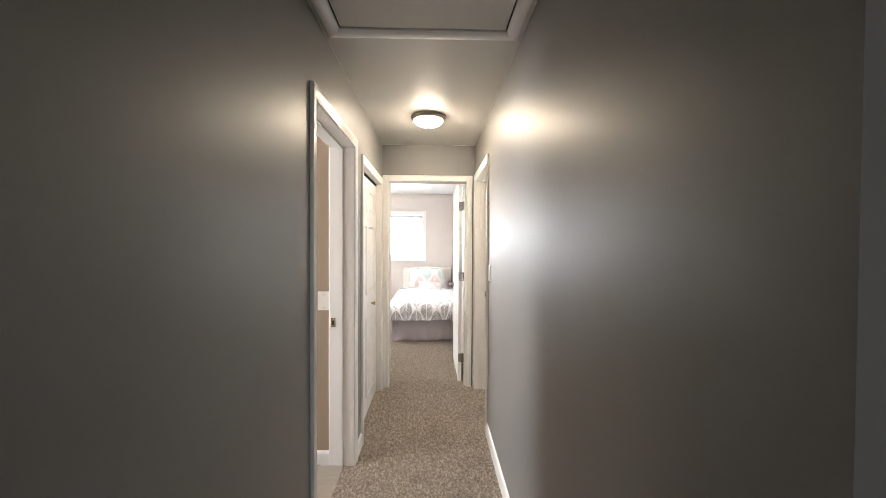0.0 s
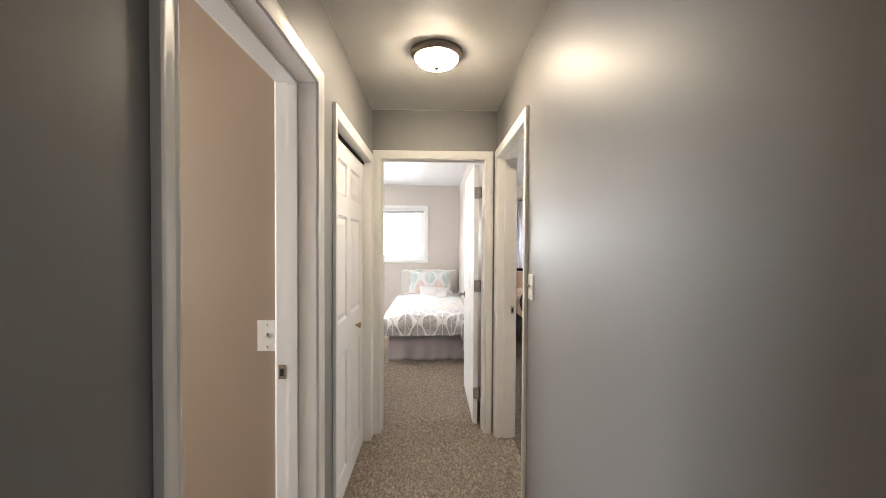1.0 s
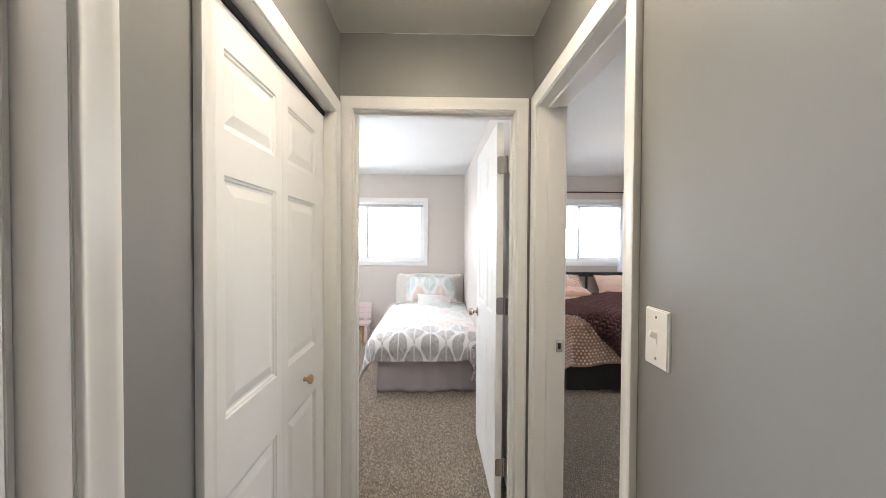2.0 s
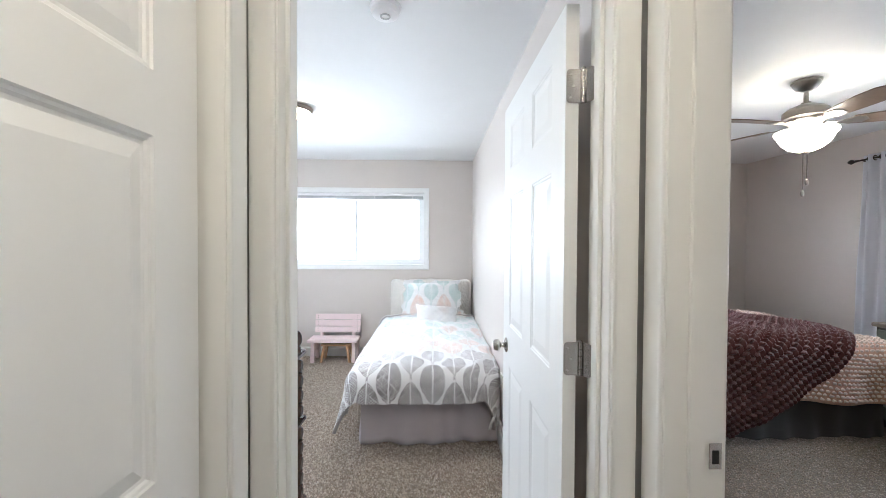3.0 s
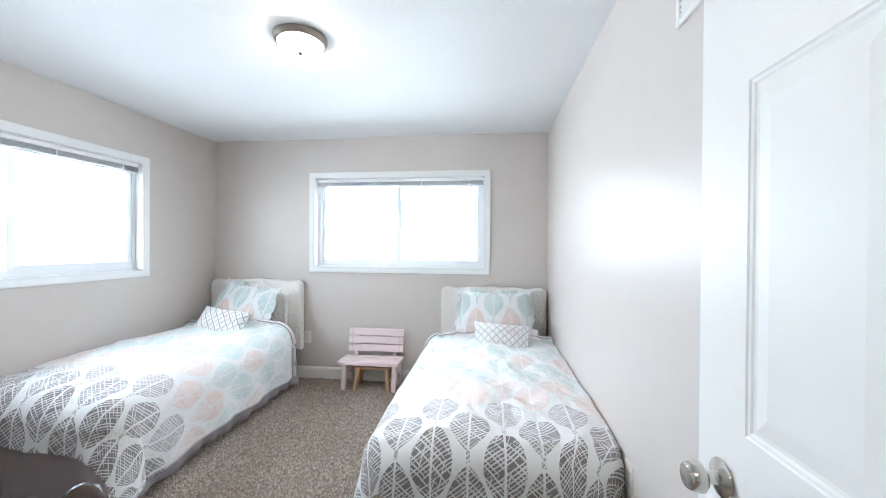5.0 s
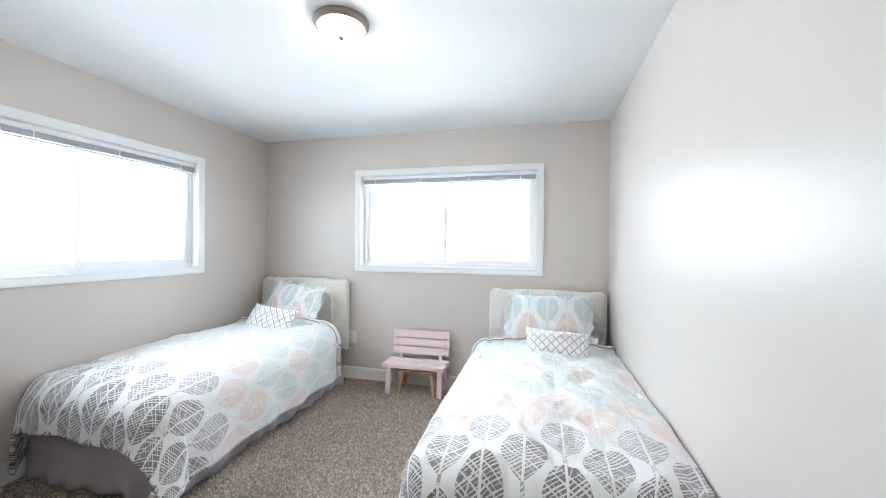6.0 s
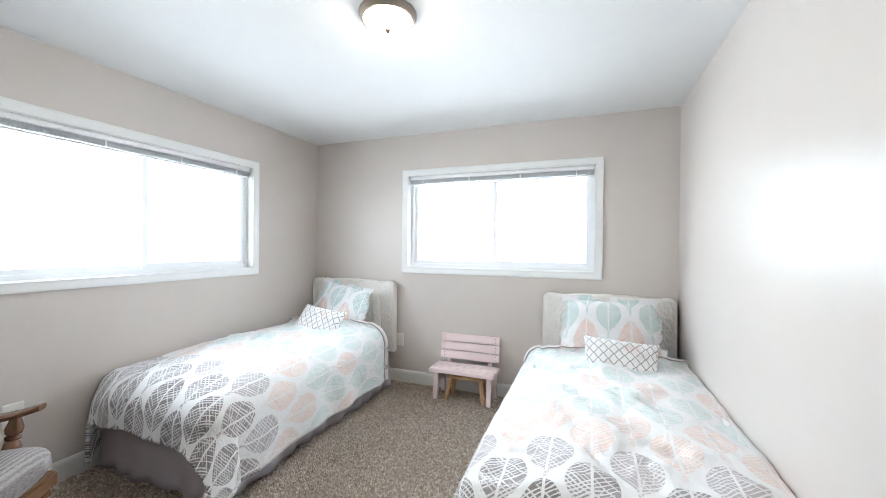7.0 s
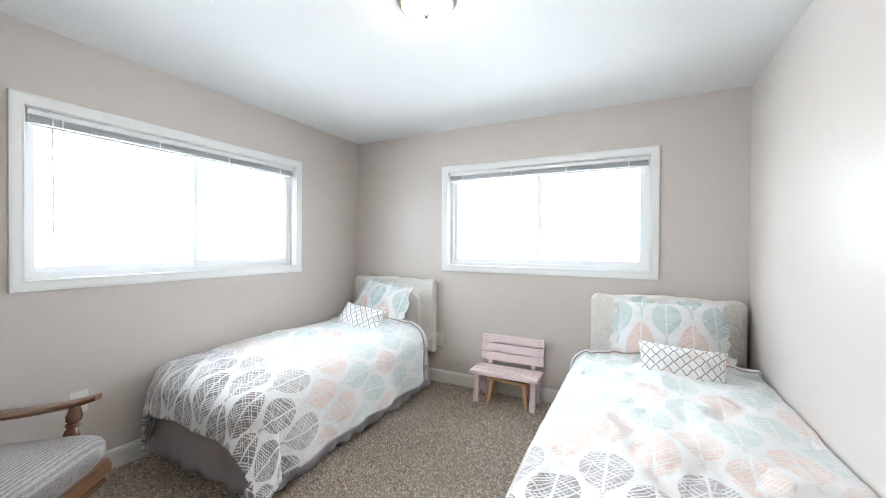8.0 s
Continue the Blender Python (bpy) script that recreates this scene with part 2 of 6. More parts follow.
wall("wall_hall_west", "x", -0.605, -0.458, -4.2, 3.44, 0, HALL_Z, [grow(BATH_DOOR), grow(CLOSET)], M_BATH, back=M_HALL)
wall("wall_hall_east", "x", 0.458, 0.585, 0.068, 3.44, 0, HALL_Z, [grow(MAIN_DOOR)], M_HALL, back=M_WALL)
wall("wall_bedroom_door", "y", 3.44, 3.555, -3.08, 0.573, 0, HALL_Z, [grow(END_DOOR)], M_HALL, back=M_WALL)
wall("wall_between_bedrooms", "x", 0.425, 0.573, 3.555, 7.175, 0, HALL_Z)
wall("wall_north", "y", 7.175, 7.33, -3.08, 3.99, 0, HALL_Z, [growf(WIN_FAR), growf(WIN_MAIN_FAR)])
wall("wall_west", "x", -3.08, -2.937, 3.555, 7.175, 0, HALL_Z, [growf(WIN_LEFT)])
wall("wall_main_east", "x", 3.85, 3.99, 2.3, 7.175, 0, HALL_Z, [growf(WIN_MAIN_SIDE)])
wall("wall_main_south", "y", 2.2, 2.3, 0.585, 3.99, 0, HALL_Z)
wall("wall_bath_closet", "y", 2.136, 2.24, -1.13, -0.605, 0, HALL_Z, material=M_BATH, label="beige painted bathroom wall")
wall("wall_bath_side", "x", -1.13, -1.03, 2.24, 3.34, 0, HALL_Z, material=M_BATH, label="beige painted bathroom wall")
wall("wall_bath_north", "y", 3.34, 3.438, -2.6, -0.605, 0, HALL_Z, material=M_BATH, label="beige painted bathroom wall")
wall("wall_bath_west", "x", -2.7, -2.6, 0.6, 3.438, 0, HALL_Z, [(1.2, 2.0, 1.0, 1.9)], material=M_BATH, label="beige painted bathroom wall")
wall("wall_bath_south", "y", 0.6, 0.7, -2.6, -0.605, 0, HALL_Z, material=M_BATH, label="beige painted bathroom wall")
wall("wall_lounge_south", "y", -4.2, -4.05, -0.458, 3.99, 0, HALL_Z, [(0.9, 2.7, 0.9, 2.1)])
wall("wall_lounge_east", "x", 3.9, 3.99, -4.05, 0.068, 0, HALL_Z)
wall("wall_lounge_north", "y", 0.068, 0.168, 0.573, 3.9, 0, HALL_Z)

tagged(solid("floor", M_CARPET, None, (-3.08, 3.99, -4.2, 7.33, -0.12, 0.0)), "brown and grey twisted-pile wall-to-wall carpet", "carpet", kind="structure")
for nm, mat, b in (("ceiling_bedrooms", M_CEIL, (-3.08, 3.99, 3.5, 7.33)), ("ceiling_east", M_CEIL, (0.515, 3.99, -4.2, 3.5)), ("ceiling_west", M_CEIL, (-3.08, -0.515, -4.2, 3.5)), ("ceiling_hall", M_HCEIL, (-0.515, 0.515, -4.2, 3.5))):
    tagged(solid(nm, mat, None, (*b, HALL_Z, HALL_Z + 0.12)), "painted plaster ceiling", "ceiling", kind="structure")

# ---- trim ----
CASING = ((0.004, 0.0), (0.004, 0.008), (0.006, 0.0105), (0.010, 0.0112), (0.013, 0.0095), (0.018, 0.0092), (0.034, 0.0125), (0.046, 0.0160), (0.054, 0.0172), (0.059, 0.0158), (0.061, 0.012), (0.061, 0.0))


def casing(name, axis, face, out, hole, closed=False, prof=CASING, parent=None, material=M_TRIM, label="white gloss-painted moulded casing"):
    """A mitred moulding round an opening, on the wall's face, standing out to the side out (+1 or -1)."""
    s0, s1, z0, z1 = hole
    bm = bmesh.new()
    cols = []
    for a, h in prof:
        p = face + out * (h + 0.0005)
        pts = [(s0 - a, z0 - a if closed else z0), (s0 - a, z1 + a), (s1 + a, z1 + a), (s1 + a, z0 - a if closed else z0)]
        cols.append([bm.verts.new((p, s, z) if axis == "x" else (s, p, z)) for s, z in pts])
    for c0, c1 in zip(cols, cols[1:]):
        for i in range(4 if closed else 3):
            j = (i + 1) % 4
            bm.faces.new((c0[i], c0[j], c1[j], c1[i]))
    ob = part(name, bm, material, parent, smooth=True)
    return tagged(ob, label, "trim", kind="structure") if parent is None else ob


def door_frame(name, axis, p0, p1, hole, stop_at, sides=(True, True)):
    """Jambs, head and stops that line an opening, with casings on both faces."""
    s0, s1, z0, z1 = hole
    ob = thing(name, "white gloss-painted door frame with moulded casing", "door frame", kind="structure")
    at = lambda p, q, s, r, z, y: (p, q, s, r, z, y) if axis == "x" else (s, r, p, q, z, y)
    e = 0.003
    for s, r in ((s0 - J, s0), (s1, s1 + J)):
        solid("jamb", M_TRIM, ob, at(p0 - e, p1 + e, s, r, z0, z1), bevel=0.0015)
    solid("head_jamb", M_TRIM, ob, at(p0 - e, p1 + e, s0 - J, s1 + J, z1, z1 + J), bevel=0.0015)
    if stop_at is not None:
        a, b = stop_at
        for s, r in ((s0, s0 + 0.011), (s1 - 0.011, s1)):
            solid("door_stop", M_TRIM, ob, at(a, b, s, r, z0, z1 - 0.011), bevel=0.002)
        solid("door_stop", M_TRIM, ob, at(a, b, s0, s1, z1 - 0.011, z1), bevel=0.002)
    if sides[0]:
        casing("casing", axis, p0, -1, hole, parent=ob)
    if sides[1]:
        casing("casing", axis, p1, 1, hole, parent=ob)
    return ob


door_frame("door_frame_bedroom", "y", 3.44, 3.555, END_DOOR, (3.478, 3.512))
frame_main = door_frame("door_frame_main", "x", 0.458, 0.585, MAIN_DOOR, (0.504, 0.540))
frame_bath = door_frame("door_frame_bath", "x", -0.605, -0.458, BATH_DOOR, (-0.560, -0.524))
door_frame("door_frame_closet", "x", -0.605, -0.458, CLOSET, None, (False, True))

BASE = ((0.0, 0.0), (0.013, 0.0), (0.013, 0.072), (0.011, 0.082), (0.006, 0.090), (0.0, 0.094))


def baseboard(axis, face, out, a, b, h=1.0):
    """A skirting board on a wall's face from a to b."""
    bm = bmesh.new()
    ends = []
    for s in (a, b):
        ends.append([bm.verts.new((face + out * (d + 0.0005), s, z * h) if axis == "x" else (s, face + out * (d + 0.0005), z * h)) for d, z in BASE])
    n = len(BASE)
    for i in range(n):
        bm.faces.new((ends[0][i], ends[0][(i + 1) % n], ends[1][(i + 1) % n], ends[1][i]))
    bm.faces.new(ends[0]), bm.faces.new(ends[1])
    tagged(part("baseboard", bm, M_TRIM), "white gloss-painted baseboard", "baseboard", kind="structure")


for w in (("x", -0.458, 1, -4.0, 1.272), ("x", -0.458, 1, 2.18, 2.356), ("x", 0.458, -1, 0.068, 2.494), ("y", 7.175, -1, -2.937, 0.425, 1.25),
          ("x", -2.937, 1, 3.555, 7.16, 1.25), ("x", 0.425, -1, 3.555, 7.16, 1.25), ("y", 3.555, 1, -2.92, -0.456, 1.25), ("y", 7.175, -1, 0.573, 3.85, 1.25),
          ("x", 3.85, -1, 2.3, 7.16, 1.25), ("x", 0.573, 1, 3.43, 7.16, 1.25), ("y", 2.136, -1, -1.13, -0.607)):
    baseboard(*w)


def pile(name, rects, step, seed, material, label):
    """Twisted tufts of a carpet over the rectangles (x, x, y, y), one joined mesh."""
    rng = np.random.default_rng(seed)
    spots = []
    for x0, x1, y0, y1 in rects:
        gx, gy = np.meshgrid(np.arange(x0, x1, step), np.arange(y0, y1, step))
        spots.append(np.stack([gx.ravel(), gy.ravel()], 1))
    c = np.concatenate(spots)
    n = len(c)
    c = c + rng.uniform(-0.45, 0.45, (n, 2)) * step
    X, Y = c[:, 0], c[:, 1]
    trod = 2.6 * np.sin(X * 4.1 + 2.2 * np.sin(Y * 3.3)) + 2.4 * np.sin(Y * 5.2 + 1.7 * np.sin(X * 6.3 + 1.0))
    ang, lean, la = rng.uniform(0, 6.28, n), rng.uniform(0.001, 0.006, n), trod + rng.normal(0, 0.9, n)
    h, r = rng.uniform(0.005, 0.0105, n) + 0.0015 * np.sin(X * 61 + 3 * np.sin(Y * 47)), rng.uniform(0.60, 0.85, n) * step
    vs = np.zeros((n, 6, 3))
    for k in range(3):
        a = ang + k * 2.094
        vs[:, k, 0], vs[:, k, 1], vs[:, k, 2] = c[:, 0] + r * np.cos(a), c[:, 1] + r * np.sin(a), -0.003
        vs[:, k + 3, 0] = c[:, 0] + lean * np.cos(la) + 0.66 * r * np.cos(a + 0.7)
        vs[:, k + 3, 1] = c[:, 1] + lean * np.sin(la) + 0.66 * r * np.sin(a + 0.7)
        vs[:, k + 3, 2] = h - 0.0016 * k
    tri = np.array([[0, 1, 4], [0, 4, 3], [1, 2, 5], [1, 5, 4], [2, 0, 3], [2, 3, 5], [3, 4, 5]])
    faces = (np.arange(n)[:, None, None] * 6 + tri[None]).reshape(-1, 3)
    me = bpy.data.meshes.new(name)
    me.vertices.add(n * 6)
    me.vertices.foreach_set("co", vs.ravel())
    me.loops.add(len(faces) * 3)
    me.loops.foreach_set("vertex_index", faces.ravel().astype(np.int32))
    me.polygons.add(len(faces))
    me.polygons.foreach_set("loop_start", np.arange(0, len(faces) * 3, 3, dtype=np.int32))
    me.update(calc_edges=True)
    me.validate()
    me.materials.append(material)
    ob = new(name, me)
    return tagged(ob, label, "carpet pile", kind="stuff")


pile("carpet_pile", [(-0.444, 0.444, 0.3, 3.44), (-0.385, 0.365, 3.44, 3.56), (0.444, 0.58, 2.56, 3.36), (-0.515, -0.444, 1.342, 2.113), (-0.50, -0.444, 2.425, 3.33), (-2.92, 0.41, 3.57, 5.2), (-1.96, -0.50, 5.2, 7.155), (-0.50, 0.41, 5.2, 5.35), (-2.92, -1.96, 5.2, 5.4)], 0.0102, 3, M_PILE, "brown and grey twisted carpet tufts")
# Backing and pile darkened alike in place of the room's shade.
tagged(solid("floor_main", carpet_paint("carpet_backing_shaded", False, 0.32, 0.6), None, (0.582, 3.84, 2.31, 7.17, 0.0005, 0.004)), "wall-to-wall carpet of the main bedroom, darkened for the room's shade", "carpet", kind="structure")
pile("carpet_pile", [(0.58, 3.36, 2.5, 5.25), (3.2, 3.83, 5.5, 7.0)], 0.013, 4, M_PILE2, "twisted carpet tufts darkened for the main bedroom's shade")

# ragged paint line where the hall walls meet the ceiling
M_LINE = plain("paint_line", (0.80, 0.79, 0.76), 0.5)
for ax, face, out, a, b in (("x", -0.458, 1, 0.2, 3.44), ("x", 0.458, -1, 0.2, 3.44), ("y", 3.44, -1, -0.458, 0.458), ("y", 7.175, -1, -2.937, 0.425), ("x", -2.937, 1, 3.56, 7.175)):
    bm = bmesh.new()
    k = int((b - a) / 0.04)
    top_row, low_row = [], []
    for i in range(k + 1):
        t = a + (b - a) * i / k
        d = 0.003 + 0.003 * max(-0.6, noise.noise((t * 6, face, 2.0)))
        for row, z in ((top_row, HALL_Z), (low_row, HALL_Z - d)):
            p = face + out * 0.0012
            row.append(bm.verts.new((p, t, z) if ax == "x" else (t, p, z)))
    for i in range(k):
        bm.faces.new((top_row[i], top_row[i + 1], low_row[i + 1], low_row[i]))
    tagged(part("trim", bm, M_LINE), "ragged white paint line along the ceiling", "trim", kind="structure")


# ---- windows ----


def bar_frame(name, axis, p, q, hole, w, parent, material=M_VINYL, label=""):
    """A mitre-less frame of four bars inside the opening."""
    s0, s1, z0, z1 = hole
    at = lambda s, r, z, y: (p, q, s, r, z, y) if axis == "x" else (s, r, p, q, z, y)
    return solid(name, material, parent, at(s0, s0 + w, z0, z1), at(s1 - w, s1, z0, z1), at(s0 + w, s1 - w, z0, z0 + w), at(s0 + w, s1 - w, z1 - w, z1), bevel=0.003, label=label)


def glare_vinyl(name):
    """White vinyl with translucency added to imitate the window's glare on sashes."""
    n = Nodes(name)
    n.done(n.mix(n.noise(n.coord(), 30, 2), (0.91, 0.91, 0.91), (0.95, 0.95, 0.95)), 0.38)
    glowing = n.add("ShaderNodeBsdfTranslucent")
    glowing.inputs[0].default_value = (0.9, 0.91, 0.92, 1)
    both = n.add("ShaderNodeMixShader")
    both.inputs[0].default_value = 0.24
    n.t.links.new(n.bsdf.outputs[0], both.inputs[1])
    n.t.links.new(glowing.outputs[0], both.inputs[2])
    n.t.links.new(both.outputs[0], n.t.nodes["Material Output"].inputs[0])
    return n.mat


M_SASH = glare_vinyl("white_vinyl_glare")


def pane(axis, p, hole, parent):
    s0, s1, z0, z1 = hole
    ob = solid("pane", M_GLASS, parent, (p, p + 0.004, s0, s1, z0, z1) if axis == "x" else (s0, s1, p, p + 0.004, z0, z1))
    ob.visible_shadow = False
    return ob


def sliding_window(name, axis, face, out, hole, meet, label):
    """A sliding window in a wall whose room face is at face; out is +1 when the room lies on the far side of the coordinate. meet: where the sashes meet."""
    s0, s1, z0, z1 = hole
    win = thing(name, label, "window", kind="structure")
    P = lambda d: face - out * d          # d metres into the wall
    lo = lambda a, b: (min(P(a), P(b)), max(P(a), P(b)))
    casing("window_casing", axis, face, out, hole, closed=True, parent=win, material=M_WHITE)
    bar_frame("jamb_liner", axis, *lo(-0.002, 0.145), (s0 - J, s1 + J, z0 - J, z1 + J), J, win, M_WHITE)
    bar_frame("window_frame", axis, *lo(0.055, 0.125), hole, 0.030, win, M_SASH)
    a = (s0 + 0.030, meet + 0.018, z0 + 0.030, z1 - 0.030)
    b = (meet - 0.018, s1 - 0.030, z0 + 0.030, z1 - 0.030)
    fixed = bar_frame("fixed_sash", axis, *lo(0.093, 0.116), a, 0.028, win, M_SASH)
    slide = bar_frame("sliding_sash", axis, *lo(0.064, 0.089), b, 0.038, win, M_SASH)
    pane(axis, P(0.105), (a[0] + 0.02, a[1] - 0.02, a[2] + 0.02, a[3] - 0.02), fixed)
    pane(axis, P(0.077), (b[0] + 0.03, b[1] - 0.03, b[2] + 0.03, b[3] - 0.03), slide)
    zc = (z0 + z1) / 2 + 0.02
    q = lo(0.052, 0.064)
    solid("sash_latch", M_VINYL, slide, (*q, meet - 0.012, meet + 0.006, zc - 0.03, zc + 0.03) if axis == "x" else (meet - 0.012, meet + 0.006, *q, zc - 0.03, zc + 0.03), bevel=0.003)
    return win


def mini_blind(axis, face, out, hole, drop, label, wand=True):
    """A horizontal mini blind inside the window's opening, drawn up to hang drop metres low."""
    s0, s1, z0, z1 = hole
    ob = thing("mini_blind", label, "blind")
    P = lambda d: face - out * d
    lo = lambda a, b: (min(P(a), P(b)), max(P(a), P(b)))
    at = lambda d0, d1, s, r, z, y: (*lo(d0, d1), s, r, z, y) if axis == "x" else (s, r, *lo(d0, d1), z, y)
    a, b = s0 + 0.012, s1 - 0.012
    solid("headrail", M_VINYL, ob, at(0.016, 0.046, a, b, z1 - 0.030, z1 - 0.009), at(0.012, 0.046, a, b, z1 - 0.008, z1 - 0.003), at(0.013, 0.017, a, b, z1 - 0.0315, z1 - 0.027), bevel=0.0012)
    zb = z1 - 0.034 - drop
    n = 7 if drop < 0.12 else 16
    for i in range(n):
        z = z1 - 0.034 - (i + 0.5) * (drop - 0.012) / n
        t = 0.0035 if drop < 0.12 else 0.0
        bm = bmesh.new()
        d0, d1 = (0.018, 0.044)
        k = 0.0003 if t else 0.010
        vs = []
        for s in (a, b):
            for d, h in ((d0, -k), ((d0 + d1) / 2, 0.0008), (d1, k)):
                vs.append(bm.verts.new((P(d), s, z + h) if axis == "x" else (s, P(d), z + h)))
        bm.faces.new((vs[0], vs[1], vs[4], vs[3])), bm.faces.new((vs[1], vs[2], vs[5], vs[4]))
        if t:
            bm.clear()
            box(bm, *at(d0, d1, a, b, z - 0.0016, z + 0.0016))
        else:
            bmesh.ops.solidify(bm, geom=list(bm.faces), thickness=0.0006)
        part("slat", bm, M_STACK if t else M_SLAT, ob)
    solid("bottom_rail", M_VINYL, ob, at(0.018, 0.044, a, b, zb - 0.004, zb + 0.008), bevel=0.003)
    for k in (0.08, 0.36, 0.64, 0.92):
        s = a + (b - a) * k
        solid("cord", M_VINYL, ob, at(0.0145, 0.0165, s - 0.004, s + 0.004, zb, z1 - 0.02))
    if wand:
        bm = bmesh.new()
        s = a + 0.09
        x = P(0.012)
        tube(bm, [(x, s, z1 - 0.03), (x, s, z0 + 0.22)] if axis == "x" else [(s, x, z1 - 0.03), (s, x, z0 + 0.22)], 0.0035, 6)
        part("wand", bm, M_VINYL, ob, "clear plastic tilt wand", smooth=True)
    return ob


n_ = Nodes("white_vinyl_slat")
thin = n_.add("ShaderNodeBsdfTranslucent")
thin.inputs[0].default_value = (0.85, 0.86, 0.87, 1)
n_.done(n_.mix(n_.noise(n_.coord(), 30, 2), (0.90, 0.90, 0.90), (0.94, 0.94, 0.94)), 0.4)
blend = n_.add("ShaderNodeMixShader")
blend.inputs[0].default_value = 0.2
n_.t.links.new(n_.bsdf.outputs[0], blend.inputs[1])
n_.t.links.new(thin.outputs[0], blend.inputs[2])
n_.t.links.new(blend.outputs[0], n_.t.nodes["Material Output"].inputs[0])
M_SLAT = n_.mat
# Grey stands in for the backlit shade on drawn-up white slats.
M_STACK = plain("white_slat_shaded", (0.50, 0.51, 0.52), 0.4, vary=0.05)
sliding_window("window_1", "y", 7.175, -1, WIN_FAR, -1.005, "white vinyl sliding window in a moulded white frame")
sliding_window("window_2", "x", -2.937, 1, WIN_LEFT, 5.53, "white vinyl sliding window in a moulded white frame")
sliding_window("window_3", "y", 7.175, -1, WIN_MAIN_FAR, 2.15, "white vinyl sliding window behind a blind")
sliding_window("window_4", "x", 3.85, -1, WIN_MAIN_SIDE, 4.85, "white vinyl sliding window behind a blind")
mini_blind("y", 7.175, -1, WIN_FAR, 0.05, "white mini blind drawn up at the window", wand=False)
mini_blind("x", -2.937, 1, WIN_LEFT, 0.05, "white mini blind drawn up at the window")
mini_blind("y", 7.175, -1, WIN_MAIN_FAR, 0.34, "white mini blind lowered partway")
mini_blind("x", 3.85, -1, WIN_MAIN_SIDE, 0.34, "white mini blind lowered partway", wand=False)

# ---- beds ----


def leaf_cloth(name, rows, across=0.292, height=0.31, start=0.0, side=0.0, W=0.084, H=0.118, turn_at=0.2):
    """White cotton printed with large hatched leaves, half-drop; rows are the colours up the cloth, one for each half step.
    Leaves below turn_at point up, those above are round on top and stand on a stem."""
    n = Nodes(name)
    uv = n.coord("UV")
    sep = n.add("ShaderNodeSeparateXYZ")
    n.put(sep.inputs[0], uv)
    u, v = n.math("ADD", sep.outputs[0], side), n.math("SUBTRACT", sep.outputs[1], start)
    warp, drift = n.noise(uv, 9, 2), n.noise(uv, 3.1, 1)
    base = n.noise(uv, 4, 3)
    span = height * 0.5 * len(rows)
    # three crossing sets of thin dry-brush lines
    rot = []
    for ang, gap, bend in ((36, 0.0138, 3.4), (-41, 0.0158, 4.0), (74, 0.0235, 5.0)):
        c, s = math.cos(radians(ang)), math.sin(radians(ang))
        x = n.math("ADD", n.math("MULTIPLY", u, -s), n.math("MULTIPLY", v, c))
        along = n.math("ADD", n.math("MULTIPLY", u, c), n.math("MULTIPLY", v, s))
        comb = n.add("ShaderNodeCombineXYZ")
        n.put(comb.inputs[0], n.math("MULTIPLY", along, 5.0)), n.put(comb.inputs[1], n.math("MULTIPLY", x, 62.0))
        dry = n.noise(comb.outputs[0], 1.0, 2)
        wave = n.math("SINE", n.math("ADD", n.math("MULTIPLY", x, 2 * math.pi / gap), n.math("MULTIPLY", n.math("ADD", warp, drift), bend)))
        rot.append(n.math("ADD", wave, n.math("MULTIPLY", n.math("SUBTRACT", dry, 0.5), 5.0)))
    net = n.math("MAXIMUM", n.math("MAXIMUM", rot[0], n.math("SUBTRACT", rot[1], 0.25)), n.math("SUBTRACT", rot[2], 0.9))
    lines = n.math("GREATER_THAN", net, 0.54)
    brush = n.math("GREATER_THAN", n.noise(uv, 55, 3), 0.40)
    ink = n.math("SUBTRACT", n.math("ADD", n.math("MULTIPLY", brush, 0.10), 0.90), n.math("MULTIPLY", lines, 0.82))
    colour = n.mix(base, (0.77, 0.77, 0.775), (0.83, 0.83, 0.83))
    for k in (0, 1):
        uu = n.math("SUBTRACT", n.math("WRAP", n.math("SUBTRACT", u, k * across / 2), across, 0.0), across / 2)
        vv = n.math("SUBTRACT", n.math("WRAP", n.math("SUBTRACT", v, k * height / 2), height, 0.0), height / 2)
        vc = n.math("SUBTRACT", v, vv)
        rnd = n.math("GREATER_THAN", vc, turn_at)
        t = n.math("DIVIDE", vv, n.math("SUBTRACT", H * 1.26, n.math("MULTIPLY", rnd, H * 0.26)))
        up = n.math("GREATER_THAN", t, 0.0)
        power = n.math("ADD", 0.80, n.math("MULTIPLY", rnd, n.math("SUBTRACT", 0.10, n.math("MULTIPLY", up, 0.38))))
        bulge = n.math("POWER", n.math("MAXIMUM", n.math("SUBTRACT", 1.0, n.math("MULTIPLY", t, t)), 0.0), power)
        lean = n.math("MULTIPLY", t, n.math("SUBTRACT", n.math("MULTIPLY", rnd, W * 0.22), W * 0.10))
        w = n.math("MULTIPLY", bulge, n.math("ADD", W, lean))
        au = n.math("ABSOLUTE", n.math("ADD", uu, n.math("MULTIPLY", n.math("SUBTRACT", warp, 0.5), 0.010)))
        inside = n.math("GREATER_THAN", n.math("SUBTRACT", w, au), 0.0)
        rib = n.math("GREATER_THAN", au, 0.0048)
        leaf = n.math("MULTIPLY", inside, rib)
        stem = n.math("MULTIPLY", n.math("LESS_THAN", au, 0.008), n.math("MULTIPLY", n.math("LESS_THAN", t, -0.97), n.math("GREATER_THAN", t, -1.5)))
        m = n.math("MULTIPLY", n.math("MAXIMUM", leaf, n.math("MULTIPLY", stem, n.math("MULTIPLY", rnd, 0.8))), ink)
